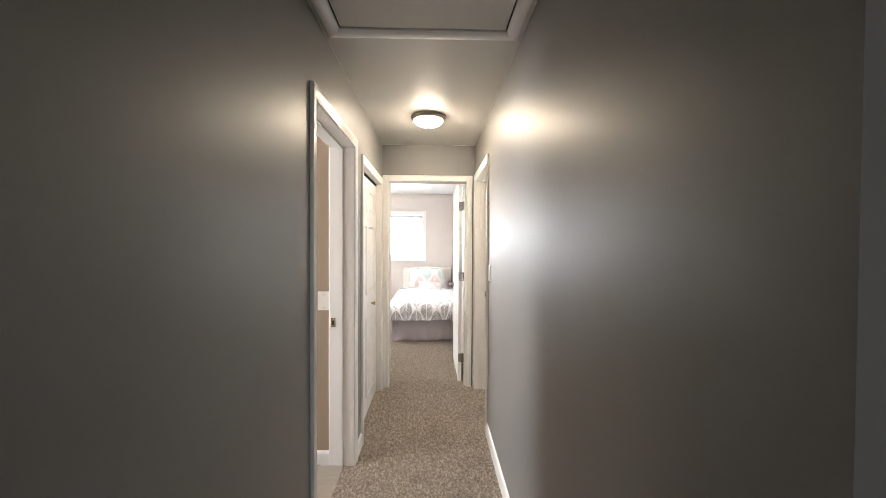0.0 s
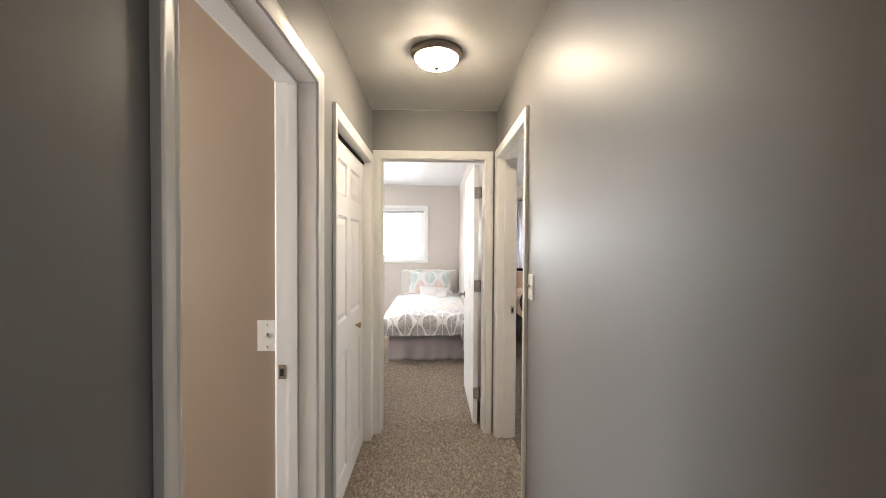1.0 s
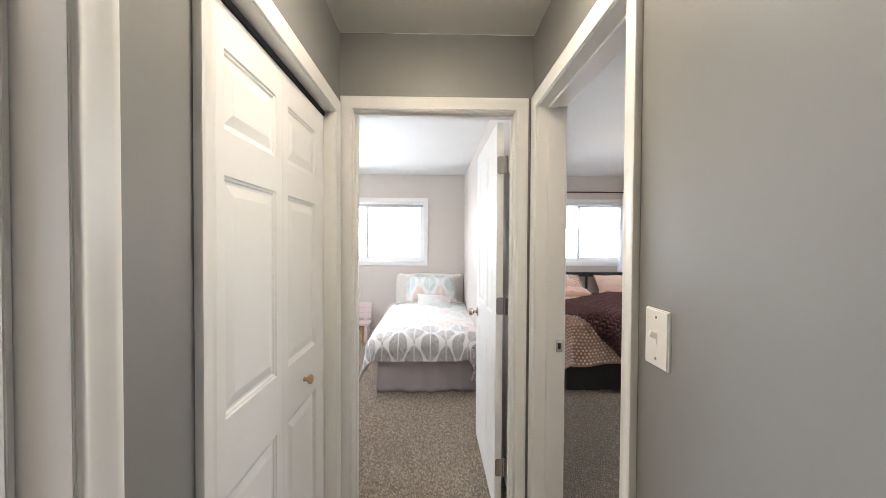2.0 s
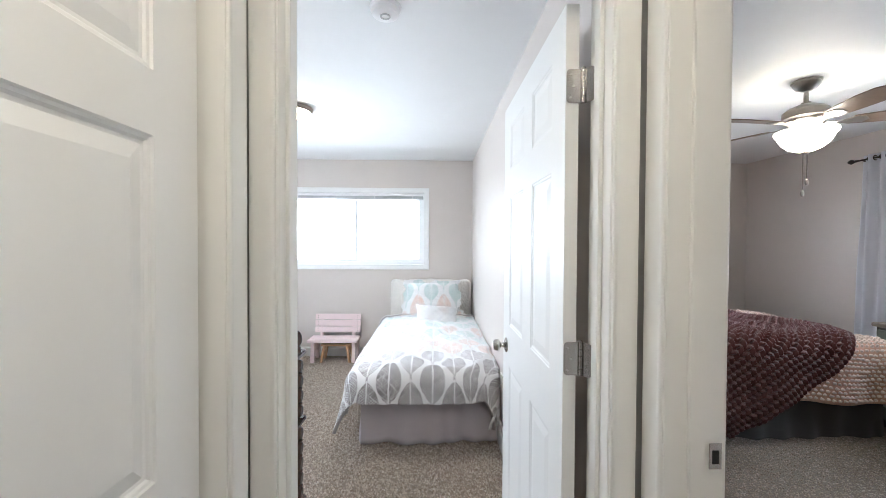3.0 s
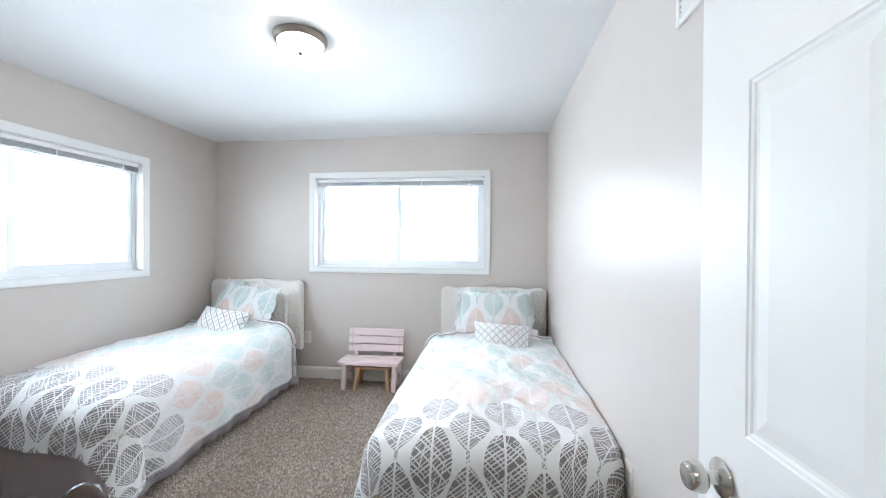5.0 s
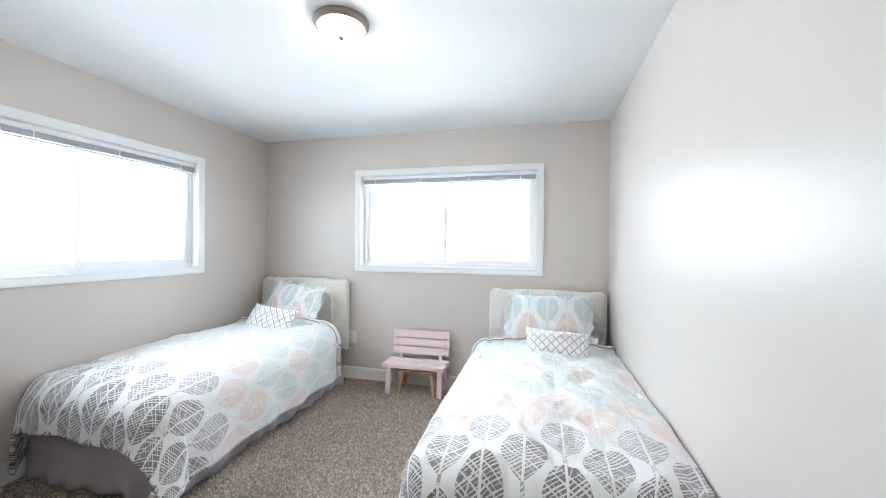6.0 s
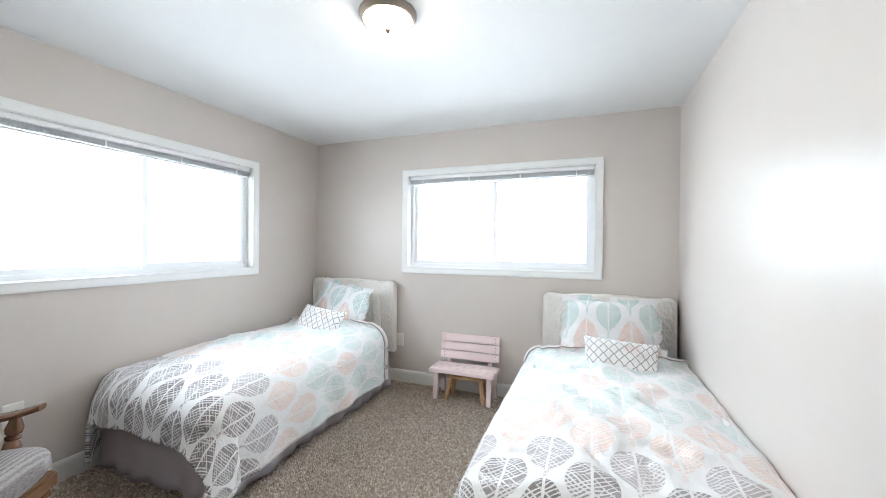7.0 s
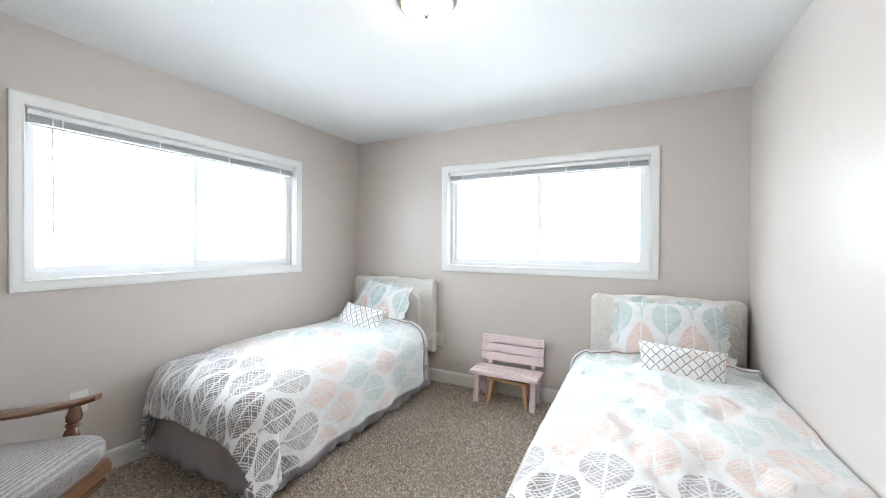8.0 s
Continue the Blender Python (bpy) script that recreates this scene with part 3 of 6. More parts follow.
        stops = [(max(0.0, (i - 0.5) / len(rows)), c) for i, c in enumerate(rows)]
        colour = n.mix(m, colour, n.ramp(n.math("DIVIDE", vc, span), stops, "CONSTANT"))
    weave, puff = n.noise(uv, 600, 2), n.noise(uv, 13, 5, 0.6, 0.8)
    crease = n.noise(n.scaled(uv, (1.0, 0.45, 1.0)), 24, 3, 0.5, 1.2)
    return n.done(colour, 0.55, n.bump(puff, 0.38, 0.018, n.bump(crease, 0.6, 0.008, n.bump(weave, 0.2, 0.0008))), Sheen_Weight=0.28, Sheen_Roughness=0.4)


GREY, LILAC, PINK, MINT = (0.215, 0.198, 0.203), (0.46, 0.43, 0.45), (0.78, 0.64, 0.59), (0.61, 0.71, 0.69)
PEACH, SAGE = (0.74, 0.54, 0.47), (0.47, 0.60, 0.58)
DUSK = (0.31, 0.29, 0.30)
M_LEAF = leaf_cloth("leaf_print_cotton", [GREY, GREY, DUSK, LILAC, PINK, PINK, MINT, MINT, PINK, MINT, MINT, MINT, MINT])
M_LEAF2 = leaf_cloth("leaf_print_sham", [PEACH, PEACH, SAGE, SAGE], height=0.36, start=-0.08, side=-0.044, turn_at=0.27)
M_SKIRT = cloth("grey_bed_skirt", (0.50, 0.455, 0.475), vary=0.08)
M_SHEET = cloth("grey_lilac_sheet", (0.66, 0.63, 0.635), vary=0.06)
M_LINING = cloth("taupe_lining", (0.36, 0.335, 0.325), vary=0.06)
M_HEM = cloth("lilac_grey_hem", (0.76, 0.73, 0.735), vary=0.06)
M_TICK = cloth("white_mattress", (0.8, 0.79, 0.77))


def quilted(name, colour):
    n = Nodes(name)
    co = n.coord()
    v = n.add("ShaderNodeTexVoronoi", feature="SMOOTH_F1")
    n.put(v.inputs["Vector"], n.scaled(co, (1, 1, 0.6)))
    v.inputs["Scale"].default_value = 58
    fine, broad = n.noise(co, 380, 2), n.noise(co, 18, 3)
    col = n.mix(n.math("ADD", n.math("MULTIPLY", fine, 0.5), n.math("MULTIPLY", broad, 0.5)), shade(colour, 0.9), shade(colour, 1.1))
    return n.done(col, 0.7, n.bump(v.outputs[0], 0.7, 0.010, n.bump(fine, 0.25, 0.001)), Sheen_Weight=0.2)


M_HEAD = quilted("cream_matelasse", (0.80, 0.768, 0.722))


def trellis(name):
    """White cotton with grey ogee trellis lines and a few blush cells."""
    n = Nodes(name)
    uv = n.coord("UV")
    sep = n.add("ShaderNodeSeparateXYZ")
    n.put(sep.inputs[0], uv)
    p, q = 0.062, 0.066
    u, v = n.math("DIVIDE", sep.outputs[0], p), n.math("DIVIDE", sep.outputs[1], q)
    line = None
    for s in (1, -1):
        a = n.math("ADD", u, n.math("MULTIPLY", v, float(s)))
        a = n.math("ADD", a, n.math("MULTIPLY", n.math("SINE", n.math("MULTIPLY", v, 4 * math.pi)), 0.038 * s))
        d = n.math("ABSOLUTE", n.math("SUBTRACT", n.math("FRACT", a), 0.5))
        l = n.math("LESS_THAN", d, 0.052)
        line = l if line is None else n.math("MAXIMUM", line, l)
    blush = n.math("GREATER_THAN", n.noise(uv, 7, 1), 0.58)
    ground = n.mix(n.math("MULTIPLY", blush, 0.35), (0.86, 0.86, 0.86), (0.80, 0.62, 0.58))
    col = n.mix(line, ground, (0.25, 0.24, 0.25))
    return n.done(col, 0.9, n.bump(n.noise(uv, 30, 3), 0.2, 0.006))


M_TRELLIS = trellis("trellis_cotton")


def duvet(at, hw, length, top, side, foot, limit=(-9, 9), seed=0, label="", r=0.10, lining=None, ties=(), print_at=(0.0, 0.0)):
    """A quilt that lies on a bed from its foot (y=0) to y=length and hangs over the sides and the foot."""
    nu, nv = 120, 160
    us = [-(hw + side) + i * 2 * (hw + side) / nu for i in range(nu + 1)]
    vs = [-foot + j * (length + foot) / nv for j in range(nv + 1)]

    def place(i, j):
        u, v = us[i], vs[j]
        hem = 0.035 * noise.noise((abs(u) * 2.2 + v * 2.2, seed, 9.0))
        u += math.copysign(hem, u) * min(1.0, max(0.0, abs(u) - hw) / side)
        v -= hem * min(1.0, max(0.0, -v) / foot)
        du, dv = max(0.0, abs(u) - hw), max(0.0, -v)
        e = math.hypot(du, dv)
        su = 1 if u > 0 else -1
        cx, cy = max(-hw, min(hw, u)), max(0.0, v)
        puff = 0.030 * noise.noise((u * 3.1 + seed, v * 2.7, 0.3)) + 0.017 * noise.noise((u * 8.0, v * 7.0 + seed, 1.7)) + 0.009 * noise.noise((u * 19, v * 17, seed + 4.0)) - 0.004 * max(0.0, 1 - 6 * abs(noise.noise((u * 6 + v * 2.5, v * 3.5 - u, seed + 8.0))))
        crown = 0.030 * (1 - (cx / hw) ** 2) + 0.02 * min(1, cy / 0.5)
        pu, pv = (u / 0.318) % 1.0 - 0.5, ((v + foot + 0.06) / 0.46) % 1.0 - 0.5
        pinch = 0.022 * math.exp(-((pu * 0.318) ** 2 + (pv * 0.46) ** 2) / (2 * 0.034 ** 2))
        z = top + crown + puff * (1.0 if e < 0.02 else 0.5) - pinch * (1.0 if e < 0.02 else 0.3)
        x, y = cx, cy
        if e > 0:
            dx, dy = du / e * su, -dv / e
            tucked = (limit[0] > -9 and su < 0) or (limit[1] < 9 and su > 0)
            if tucked and dv > 0:
                dx, dy = dx * 0.5, -min(1.0, math.hypot(dv / e, 0.3 * du / e))
                near = min(1.0, max(0.0, (abs(u) - hw + 0.24) / 0.24))
                x -= su * 0.08 * near * near * (3 - 2 * near) * dv / e * min(1.0, dv / 0.12)
            a = min(e / r, math.pi / 2)
            rest = max(0.0, e - r * math.pi / 2)
            corner = 2 * (du * dv) / (e * e)
            along = cy * 1.0 if dv == 0 else (cx if du == 0 else 0.9)
            fold = (0.016 * math.sin(along * 17 + seed * 2.1) + 0.022 * noise.noise((along * 5, seed, 0.2))) * min(1.0, rest / 0.18)
            h = r * math.sin(a) + rest * (0.06 + (0.08 if tucked else 0.30) * corner) + fold * (1 - 0.4 * corner)
            x += dx * h
            y += dy * h
            z -= r * (1 - math.cos(a)) + rest * (0.985 - 0.12 * corner)
        wx = at[0] + x
        x = max(limit[0], min(limit[1], wx)) - at[0]
        if v > length - 0.03:
            z += 0.012
        return (x, y, z)

    bm = bmesh.new()
    grid(bm, nu, nv, place, lambda i, j: (us[i] + print_at[0], vs[j] + foot + print_at[1]))
    ob = part("comforter", bm, M_LEAF, None, smooth=True)
    ob.matrix_world = pose(*at)
    s = ob.modifiers.new("thickness", "SOLIDIFY")
    s.thickness, s.offset = 0.022, -1
    s.use_rim = True
    ob.data.materials.append(lining or M_LINING)
    s.material_offset, s.material_offset_rim = 1, 1
    bm = bmesh.new()
    tube(bm, [Vector(place(i, nv)) + Vector((0, 0.004, 0.002)) for i in range(0, nu + 1, 2)], 0.021, 10)
    part("turned_hem", bm, M_HEM, ob, "pale lilac-grey turned hem along the head edge", smooth=True)
    bm = bmesh.new()
    tube(bm, [Vector(place(i, nv)) + Vector((0, -0.018, 0.014)) for i in range(0, nu + 1, 2)], 0.004, 6)
    part("piping", bm, M_LINING, ob, "thin grey piping", smooth=True)
    for i in ties:
        p = Vector(place(i, 0))
        for k, (dx, ln) in enumerate(((-0.012, 0.085), (0.014, 0.06))):
            bm = bmesh.new()
            grid(bm, 1, 8, lambda a, b: (p.x + dx * (1 + b * 0.25) + a * 0.020, p.y - 0.012 - 0.006 * math.sin(b * 0.9 + k * 2), max(0.016, p.z + 0.01 - ln * b / 8)))
            tie = part("tie", bm, M_TICK, ob, "white cotton corner tie", smooth=True)
            m = tie.modifiers.new("thickness", "SOLIDIFY")
            m.thickness = 0.002
    return tagged(ob, label, "comforter", "bedding of the twin beds")


def cushion(name, w, h, d, material, label, category, m, flange=0.0, scallop=0.0, group=""):
    """A plump pillow standing in its own x-z plane; with a flat border when flange is given."""
    n = 26
    bm = bmesh.new()
    lay = bm.loops.layers.uv.verify()
    sheets = []
    for side in (1, -1):
        def place(i, j, side=side):
            a, b = i / n * 2 - 1, j / n * 2 - 1
            fx, fz = w / 2 / (w / 2 + flange), h / 2 / (h / 2 + flange)
            p, q = min(1.0, abs(a) / fx), min(1.0, abs(b) / fz)
            t = max(0.0, (1 - p ** 2.6)) ** 0.55 * max(0.0, (1 - q ** 2.6)) ** 0.55
            pinch = 1 - 0.085 * (1 - b * b) * abs(a) ** 3
            pz = 1 - 0.10 * (1 - a * a) * abs(b) ** 3
            wob = scallop * 1.6 * noise.noise((a * 4.5, b * 4.5, w * 7)) * max(abs(a), abs(b)) ** 6
            crease = (0.016 * noise.noise((a * 2.5, b * 2.5, w * 9)) + 0.007 * noise.noise((a * 7, b * 6, w * 5))) * t
            y = side * (d / 2 * t + 0.003) + crease + (0.25 * wob if flange else 0)
            return (a * (w / 2 + flange) * (pinch - (0.05 * b if flange else 0.0)) + wob * abs(a), y, b * (h / 2 + flange) * pz + wob * abs(b))
        sheets.append(grid(bm, n, n, place, lambda i, j: (i / n * (w + 2 * flange), j / n * (h + 2 * flange))))
    a, b = sheets
    rim = [(i, 0) for i in range(n)] + [(n, j) for j in range(n)] + [(i, n) for i in range(n, 0, -1)] + [(0, j) for j in range(n, 0, -1)]
    for k, (i, j) in enumerate(rim):
        i2, j2 = rim[(k + 1) % len(rim)]
        bm.faces.new((a[i][j], a[i2][j2], b[i2][j2], b[i][j]))
    ob = part(name, bm, material, None, smooth=True)
    ob.matrix_world = m
    return tagged(ob, label, category, group)


def bed_skirt(bm, pts, top, seed, gather=9.0):
    """Gathered cloth that hangs along a line of (x, y) points from top to the floor."""
    path = []
    for a, b in zip(pts, pts[1:]):
        k = max(2, int(math.dist(a, b) / 0.02))
        path += [(a[0] + (b[0] - a[0]) * i / k, a[1] + (b[1] - a[1]) * i / k, (b[1] - a[1]) / math.dist(a, b), -(b[0] - a[0]) / math.dist(a, b)) for i in range(k)]
    rows = 8

    def place(i, j):
        x, y, nx, ny = path[i]
        t = j / rows
        s = i * 0.02
        f = (0.013 * math.sin(s * gather * 4 + 5 * noise.noise((s * 2, seed, 0))) + 0.010 * math.sin(s * gather) + 0.026 * noise.noise((s * 5 + t * 0.8, seed, t * 0.7))) * t + 0.03 * t
        return (x + nx * f, y + ny * f, top * (1 - t) + (0.006 + 0.012 * (noise.noise((s * 3.0, seed, 5)) + 0.5)) * t)

    grid(bm, len(path) - 1, rows, place)


def soft_board(bm, pts, depth, r):
    """An upholstered board: an outline of (x, z) points, counter-clockwise, with edges rounded by r, from y=0 (front) to y=depth."""
    n = len(pts)
    nrm = []
    for i in range(n):
        (x0, z0), (x1, z1) = pts[i - 1], pts[(i + 1) % n]
        ln = math.hypot(x1 - x0, z1 - z0) or 1.0
        nrm.append((-(z1 - z0) / ln, (x1 - x0) / ln))
    rings = []
    for k in range(6):
        a = math.pi / 2 * k / 5
        inset, y = r * (1 - math.sin(a)), r * (1 - math.cos(a))
        rings.append([bm.verts.new((x + nx * inset, y, z + nz * inset)) for (x, z), (nx, nz) in zip(pts, nrm)])
    rings.append([bm.verts.new((x, depth, z)) for x, z in pts])
    for r0, r1 in zip(rings, rings[1:]):
        for i in range(n):
            bm.faces.new((r0[i], r0[(i + 1) % n], r1[(i + 1) % n], r1[i]))
    bm.faces.new(rings[0]), bm.faces.new(rings[-1][::-1])


def scalloped(w, h, z0, corner, wave):
    """The outline of a headboard: round shoulders, a shallow dip and small scallops about the middle."""
    top = []
    n = 48
    for i in range(n + 1):
        x = (w / 2 - corner) * (1 - 2 * i / n)
        a = abs(x) / (w / 2 - corner)
        z = h - wave * math.sin(min(1.0, (1 - a) * 1.9) * math.pi) ** 2
        z += 0.6 * wave * abs(math.cos(a * 7.5)) * max(0.0, 1 - a * 2.2)
        top.append((x, z))
    bend = [radians(90 * k / 6) for k in range(6)]
    right = [(w / 2 - corner + corner * math.cos(q), h - corner + corner * math.sin(q)) for q in bend]
    left = [(-w / 2 + corner - corner * math.sin(q), h - corner + corner * math.cos(q)) for q in bend[1:]] + [(-w / 2, h - corner)]
    return [(-w / 2, z0), (w / 2, z0)] + right + top + left


def twin_bed(at, hw, foot_y, head_y, label, top):
    """A twin bed with an upholstered headboard; its foot at foot_y."""
    bed = thing("bed", label, "bed", (at, foot_y, 0), group="twin beds")
    L = head_y - foot_y
    solid("box_spring", M_TICK, bed, (-hw + 0.05, hw - 0.05, 0.05, L - 0.02, 0.12, 0.32), bevel=0.02)
    solid("mattress", M_SHEET, bed, (-hw, hw, 0.0, L - 0.01, 0.325, top - 0.012), bevel=0.085, label="mattress under a pale grey-lilac sheet")
    bm = bmesh.new()
    side = [(-hw + 0.005, L - 0.03), (-hw + 0.005, 0.012), (hw - 0.005, 0.012), (hw - 0.005, L - 0.03)]
    bed_skirt(bm, [(x, y) for x, y in side], 0.325, at)
    sk = part("bed_skirt", bm, M_SKIRT, bed, "gathered taupe-grey bed skirt", smooth=True)
    s = sk.modifiers.new("thickness", "SOLIDIFY")
    s.thickness = 0.003
    bm = bmesh.new()
    soft_board(bm, scalloped(0.965, 0.95 + 0.035 * (at < -1), 0.30, 0.055, 0.012), 0.075, 0.026)
    hb = part("headboard", bm, M_HEAD, bed, "cream quilted upholstered headboard with a scalloped top", smooth=True)
    hb.location = (0, L, 0)
    bm = bmesh.new()
    soft_board(bm, scalloped(0.70, 0.865, 0.34, 0.10, 0.006), 0.035, 0.018)
    pn = part("inset_panel", bm, M_HEAD, hb, smooth=True)
    pn.location = (0, -0.034, 0)
    for x in (-hw + 0.08, hw - 0.08):
        for y in (0.08, L - 0.1):
            bm = bmesh.new()
            lathe(bm, [(0.02, 0), (0.022, 0.02), (0.02, 0.125)], 10, (x, y, 0))
            part("leg", bm, M_DARK, bed)
    return bed


BED_R, BED_L = -0.078, -2.432
twin_bed(BED_R, 0.465, 5.16, 7.075, "twin bed with a cream quilted headboard and taupe skirt, made up", 0.515)
twin_bed(BED_L, 0.465, 5.24, 7.075, "twin bed with cream headboard and taupe skirt beside the window", 0.54)
duvet((BED_R, 5.17, 0), 0.445, 1.67, 0.532, 0.40, 0.29, (-9, 0.417), 1.0, "white comforter printed with hatched leaves in grey, blush and mint", 0.13, ties=(112,), print_at=(0.113, 0.005))
duvet((BED_L, 5.29, 0), 0.395, 1.50, 0.575, 0.555, 0.35, (-2.925, 9), 5.3, "white leaf-print comforter, tail hanging at the bed's corner", 0.17, M_LEAF, (110,), print_at=(-0.049, -0.04))
for bx, turn, sz, ax, az, lean in ((BED_R, 0.0, 0.755, 0.066, 0.588, 0.0), (BED_L, -11.0, 0.760, 0.02, 0.640, 7.0)):
    cushion("pillow", 0.60, 0.35, 0.16, M_LEAF2, "white pillow sham with mint and blush printed leaves", "pillow",
            Matrix.Translation((bx + 0.015, 6.90, sz)) @ pose(0, 0, 0, -23, lean, turn), 0.046, 0.024, "bedding of the twin beds")
    cushion("accent_pillow", 0.46, 0.30, 0.15, M_TRELLIS, "small white lumbar pillow with grey trellis pattern", "cushion",
            Matrix.Translation((bx + ax, 6.57, az)) @ pose(0, 0, 0, -36, 3.0 + lean * 0.4, turn * 0.3), 0, 0, "bedding of the twin beds")


# ---- doors ----
def panel_door(bm, w, h, t, panels, relief=0.7):
    """A moulded door leaf: x from 0 to w, z from 0 to h, faces at y=0 and y=t, with raised panels (x0, x1, z0, z1) on both."""
    xs = sorted({0.0, w, *[p[0] for p in panels], *[p[1] for p in panels]})
    zs = sorted({0.0, h, *[p[2] for p in panels], *[p[3] for p in panels]})
    for y, s in ((0.0, 1), (t, -1)):
        for a, b in zip(xs, xs[1:]):
            for c, d in zip(zs, zs[1:]):
                mid = ((a + b) / 2, (c + d) / 2)
                if any(p[0] < mid[0] < p[1] and p[2] < mid[1] < p[3] for p in panels):
                    continue
                bm.faces.new([bm.verts.new((x, y, z)) for x, z in ((a, c), (b, c), (b, d), (a, d))])
        for x0, x1, z0, z1 in panels:
            rings = []
            for k, dep in ((0, 0.0), (0.003, 0.003), (0.008, 0.004), (0.012, 0.007), (0.018, 0.0075), (0.046, 0.002)):
                rings.append([bm.verts.new((x, y + s * dep * relief, z)) for x, z in ((x0 + k, z0 + k), (x1 - k, z0 + k), (x1 - k, z1 - k), (x0 + k, z1 - k))])
            for r0, r1 in zip(rings, rings[1:]):
                for i in range(4):
                    bm.faces.new((r0[i], r0[(i + 1) % 4], r1[(i + 1) % 4], r1[i]))
            bm.faces.new(rings[-1])
    for q in (((0, 0, 0), (0, t, 0), (0, t, h), (0, 0, h)), ((w, 0, 0), (w, t, 0), (w, t, h), (w, 0, h)), ((0, 0, 0), (w, 0, 0), (w, t, 0), (0, t, 0)), ((0, 0, h), (w, 0, h), (w, t, h), (0, t, h))):
        bm.faces.new([bm.verts.new(p) for p in q])
    bmesh.ops.remove_doubles(bm, verts=bm.verts, dist=0.0003)


KNOB = ((0.0, 0.0), (0.031, 0.0), (0.0335, 0.002), (0.032, 0.006), (0.021, 0.010), (0.0125, 0.013), (0.0105, 0.018), (0.0105, 0.027), (0.0135, 0.030), (0.0225, 0.034), (0.0265, 0.0385), (0.0268, 0.043), (0.0238, 0.054), (0.0225, 0.060), (0.0195, 0.063), (0.0, 0.0640))

door = thing("door_1", "white six-panel door standing wide open", "door", (0.341, 3.564, 0.012), 90.4, kind="structure")
bm = bmesh.new()
cols, rws = ((0.112, 0.330), (0.452, 0.690)), ((0.20, 0.826), (1.010, 1.590), (1.714, 1.908))
panel_door(bm, 0.822, 2.012, 0.035, [(a, b, c, d) for a, b in cols for c, d in rws])
leaf = part("door_leaf", bm, M_DOOR, door)
for sgn, y in ((1, 0.035), (-1, 0.0)):
    bm = bmesh.new()
    lathe(bm, KNOB, 24, m=pose(0.745, y, 0.909, -90 * sgn))
    part("knob", bm, M_NICKEL, door, "satin nickel door knob", smooth=True)
solid("latch_plate", M_NICKEL, door, (0.8215, 0.8235, 0.006, 0.029, 0.88, 0.94), bevel=0.0005)


def hinge_leaf(bm, w, h, r, t, m):
    """A plate in its x-z plane from x=0 to w, centred on z=0, the two outer corners rounded by r."""
    pts = [(0.0, -h / 2)]
    for cz, a0 in ((-h / 2 + r, -90), (h / 2 - r, 0)):
        pts += [(w - r + r * math.cos(radians(a0 + k * 22.5)), cz + r * math.sin(radians(a0 + k * 22.5))) for k in range(5)]
    pts.append((0.0, h / 2))
    front, back = ([bm.verts.new(m @ Vector((x, y, z))) for x, z in pts] for y in (0.0, t))
    bm.faces.new(front), bm.faces.new(back[::-1])
    for i in range(len(pts)):
        k = (i + 1) % len(pts)
        bm.faces.new((front[i], back[i], back[k], front[k]))


for z in (1.796, 1.076, 0.24):
    bm = bmesh.new()
    hinge_leaf(bm, 0.040, 0.088, 0.011, 0.0022, pose(-0.0024, -0.006, z, 0, 0, 90))
    hg = part("hinge", bm, M_HINGE, door, "brushed steel butt hinge")
    bm = bmesh.new()
    hinge_leaf(bm, 0.030, 0.088, 0.010, 0.0022, pose(-0.006, -0.013, z, 0, 0, 214))
    part("jamb_plate", bm, M_HINGE, hg)
    bm = bmesh.new()
    for k in range(5):
        lathe(bm, [(0.0, -0.044 + k * 0.0178), (0.0062, -0.044 + k * 0.0178), (0.0062, -0.0278 + k * 0.0178), (0.0, -0.0278 + k * 0.0178)], 12, (-0.006, -0.010, z))
    lathe(bm, [(0.0, 0.044), (0.0066, 0.044), (0.0068, 0.047), (0.004, 0.050), (0.0, 0.0505)], 12, (-0.006, -0.010, z))
    part("pin", bm, M_HINGE, hg, smooth=True)
    for dz in (-0.030, 0.0, 0.030):
        for m in (pose(-0.0046, 0.024 if dz else 0.016, z + dz, 0, -90, 0), pose(-0.006, -0.013, z + dz, 0, 0, 214) @ pose(0.022 if dz else 0.015, 0.0022, 0, -90)):
            bm = bmesh.new()
            lathe(bm, [(0.0, 0.0), (0.0042, 0.0), (0.0035, 0.0012), (0.0, 0.0015)], 10, m=m)
            part("screw", bm, M_NICKEL, hg, smooth=True)

# folding closet doors
M_KNOBWOOD = wood("beech_knob", (0.42, 0.27, 0.15), (0.62, 0.42, 0.26), 0.35, (6, 6, 1))
bif = thing("bifold_door", "white moulded two-leaf folding closet door, closed", "closet door", (-0.500, 2.423, 0.012), 90, kind="structure")
for x0, w, ps in ((0.0, 0.4475, (0.114, 0.402)), (0.4485, 0.447, (0.044, 0.334))):
    bm = bmesh.new()
    panel_door(bm, w, 1.950, 0.030, [(ps[0], ps[1], c, d) for c, d in ((0.13, 0.798), (0.981, 1.556), (1.663, 1.851))], 1.25)
    lf = part("leaf", bm, M_DOOR, bif)
    lf.location = (x0, 0, 0)
bm = bmesh.new()
lathe(bm, ((0.0, 0.0), (0.009, 0.0), (0.008, 0.010), (0.010, 0.014), (0.016, 0.018), (0.0185, 0.025), (0.016, 0.031), (0.008, 0.034), (0.0, 0.0345)), 20, m=pose(0.645, 0.0, 0.883, 90))
part("knob", bm, M_KNOBWOOD, bif, "round natural wood knob", smooth=True)
tagged(solid("closet_track", M_DARK, None, (-0.532, -0.498, 2.423, 3.33, 1.968, 1.987)), "dark metal track above the folding doors", "track", kind="structure")


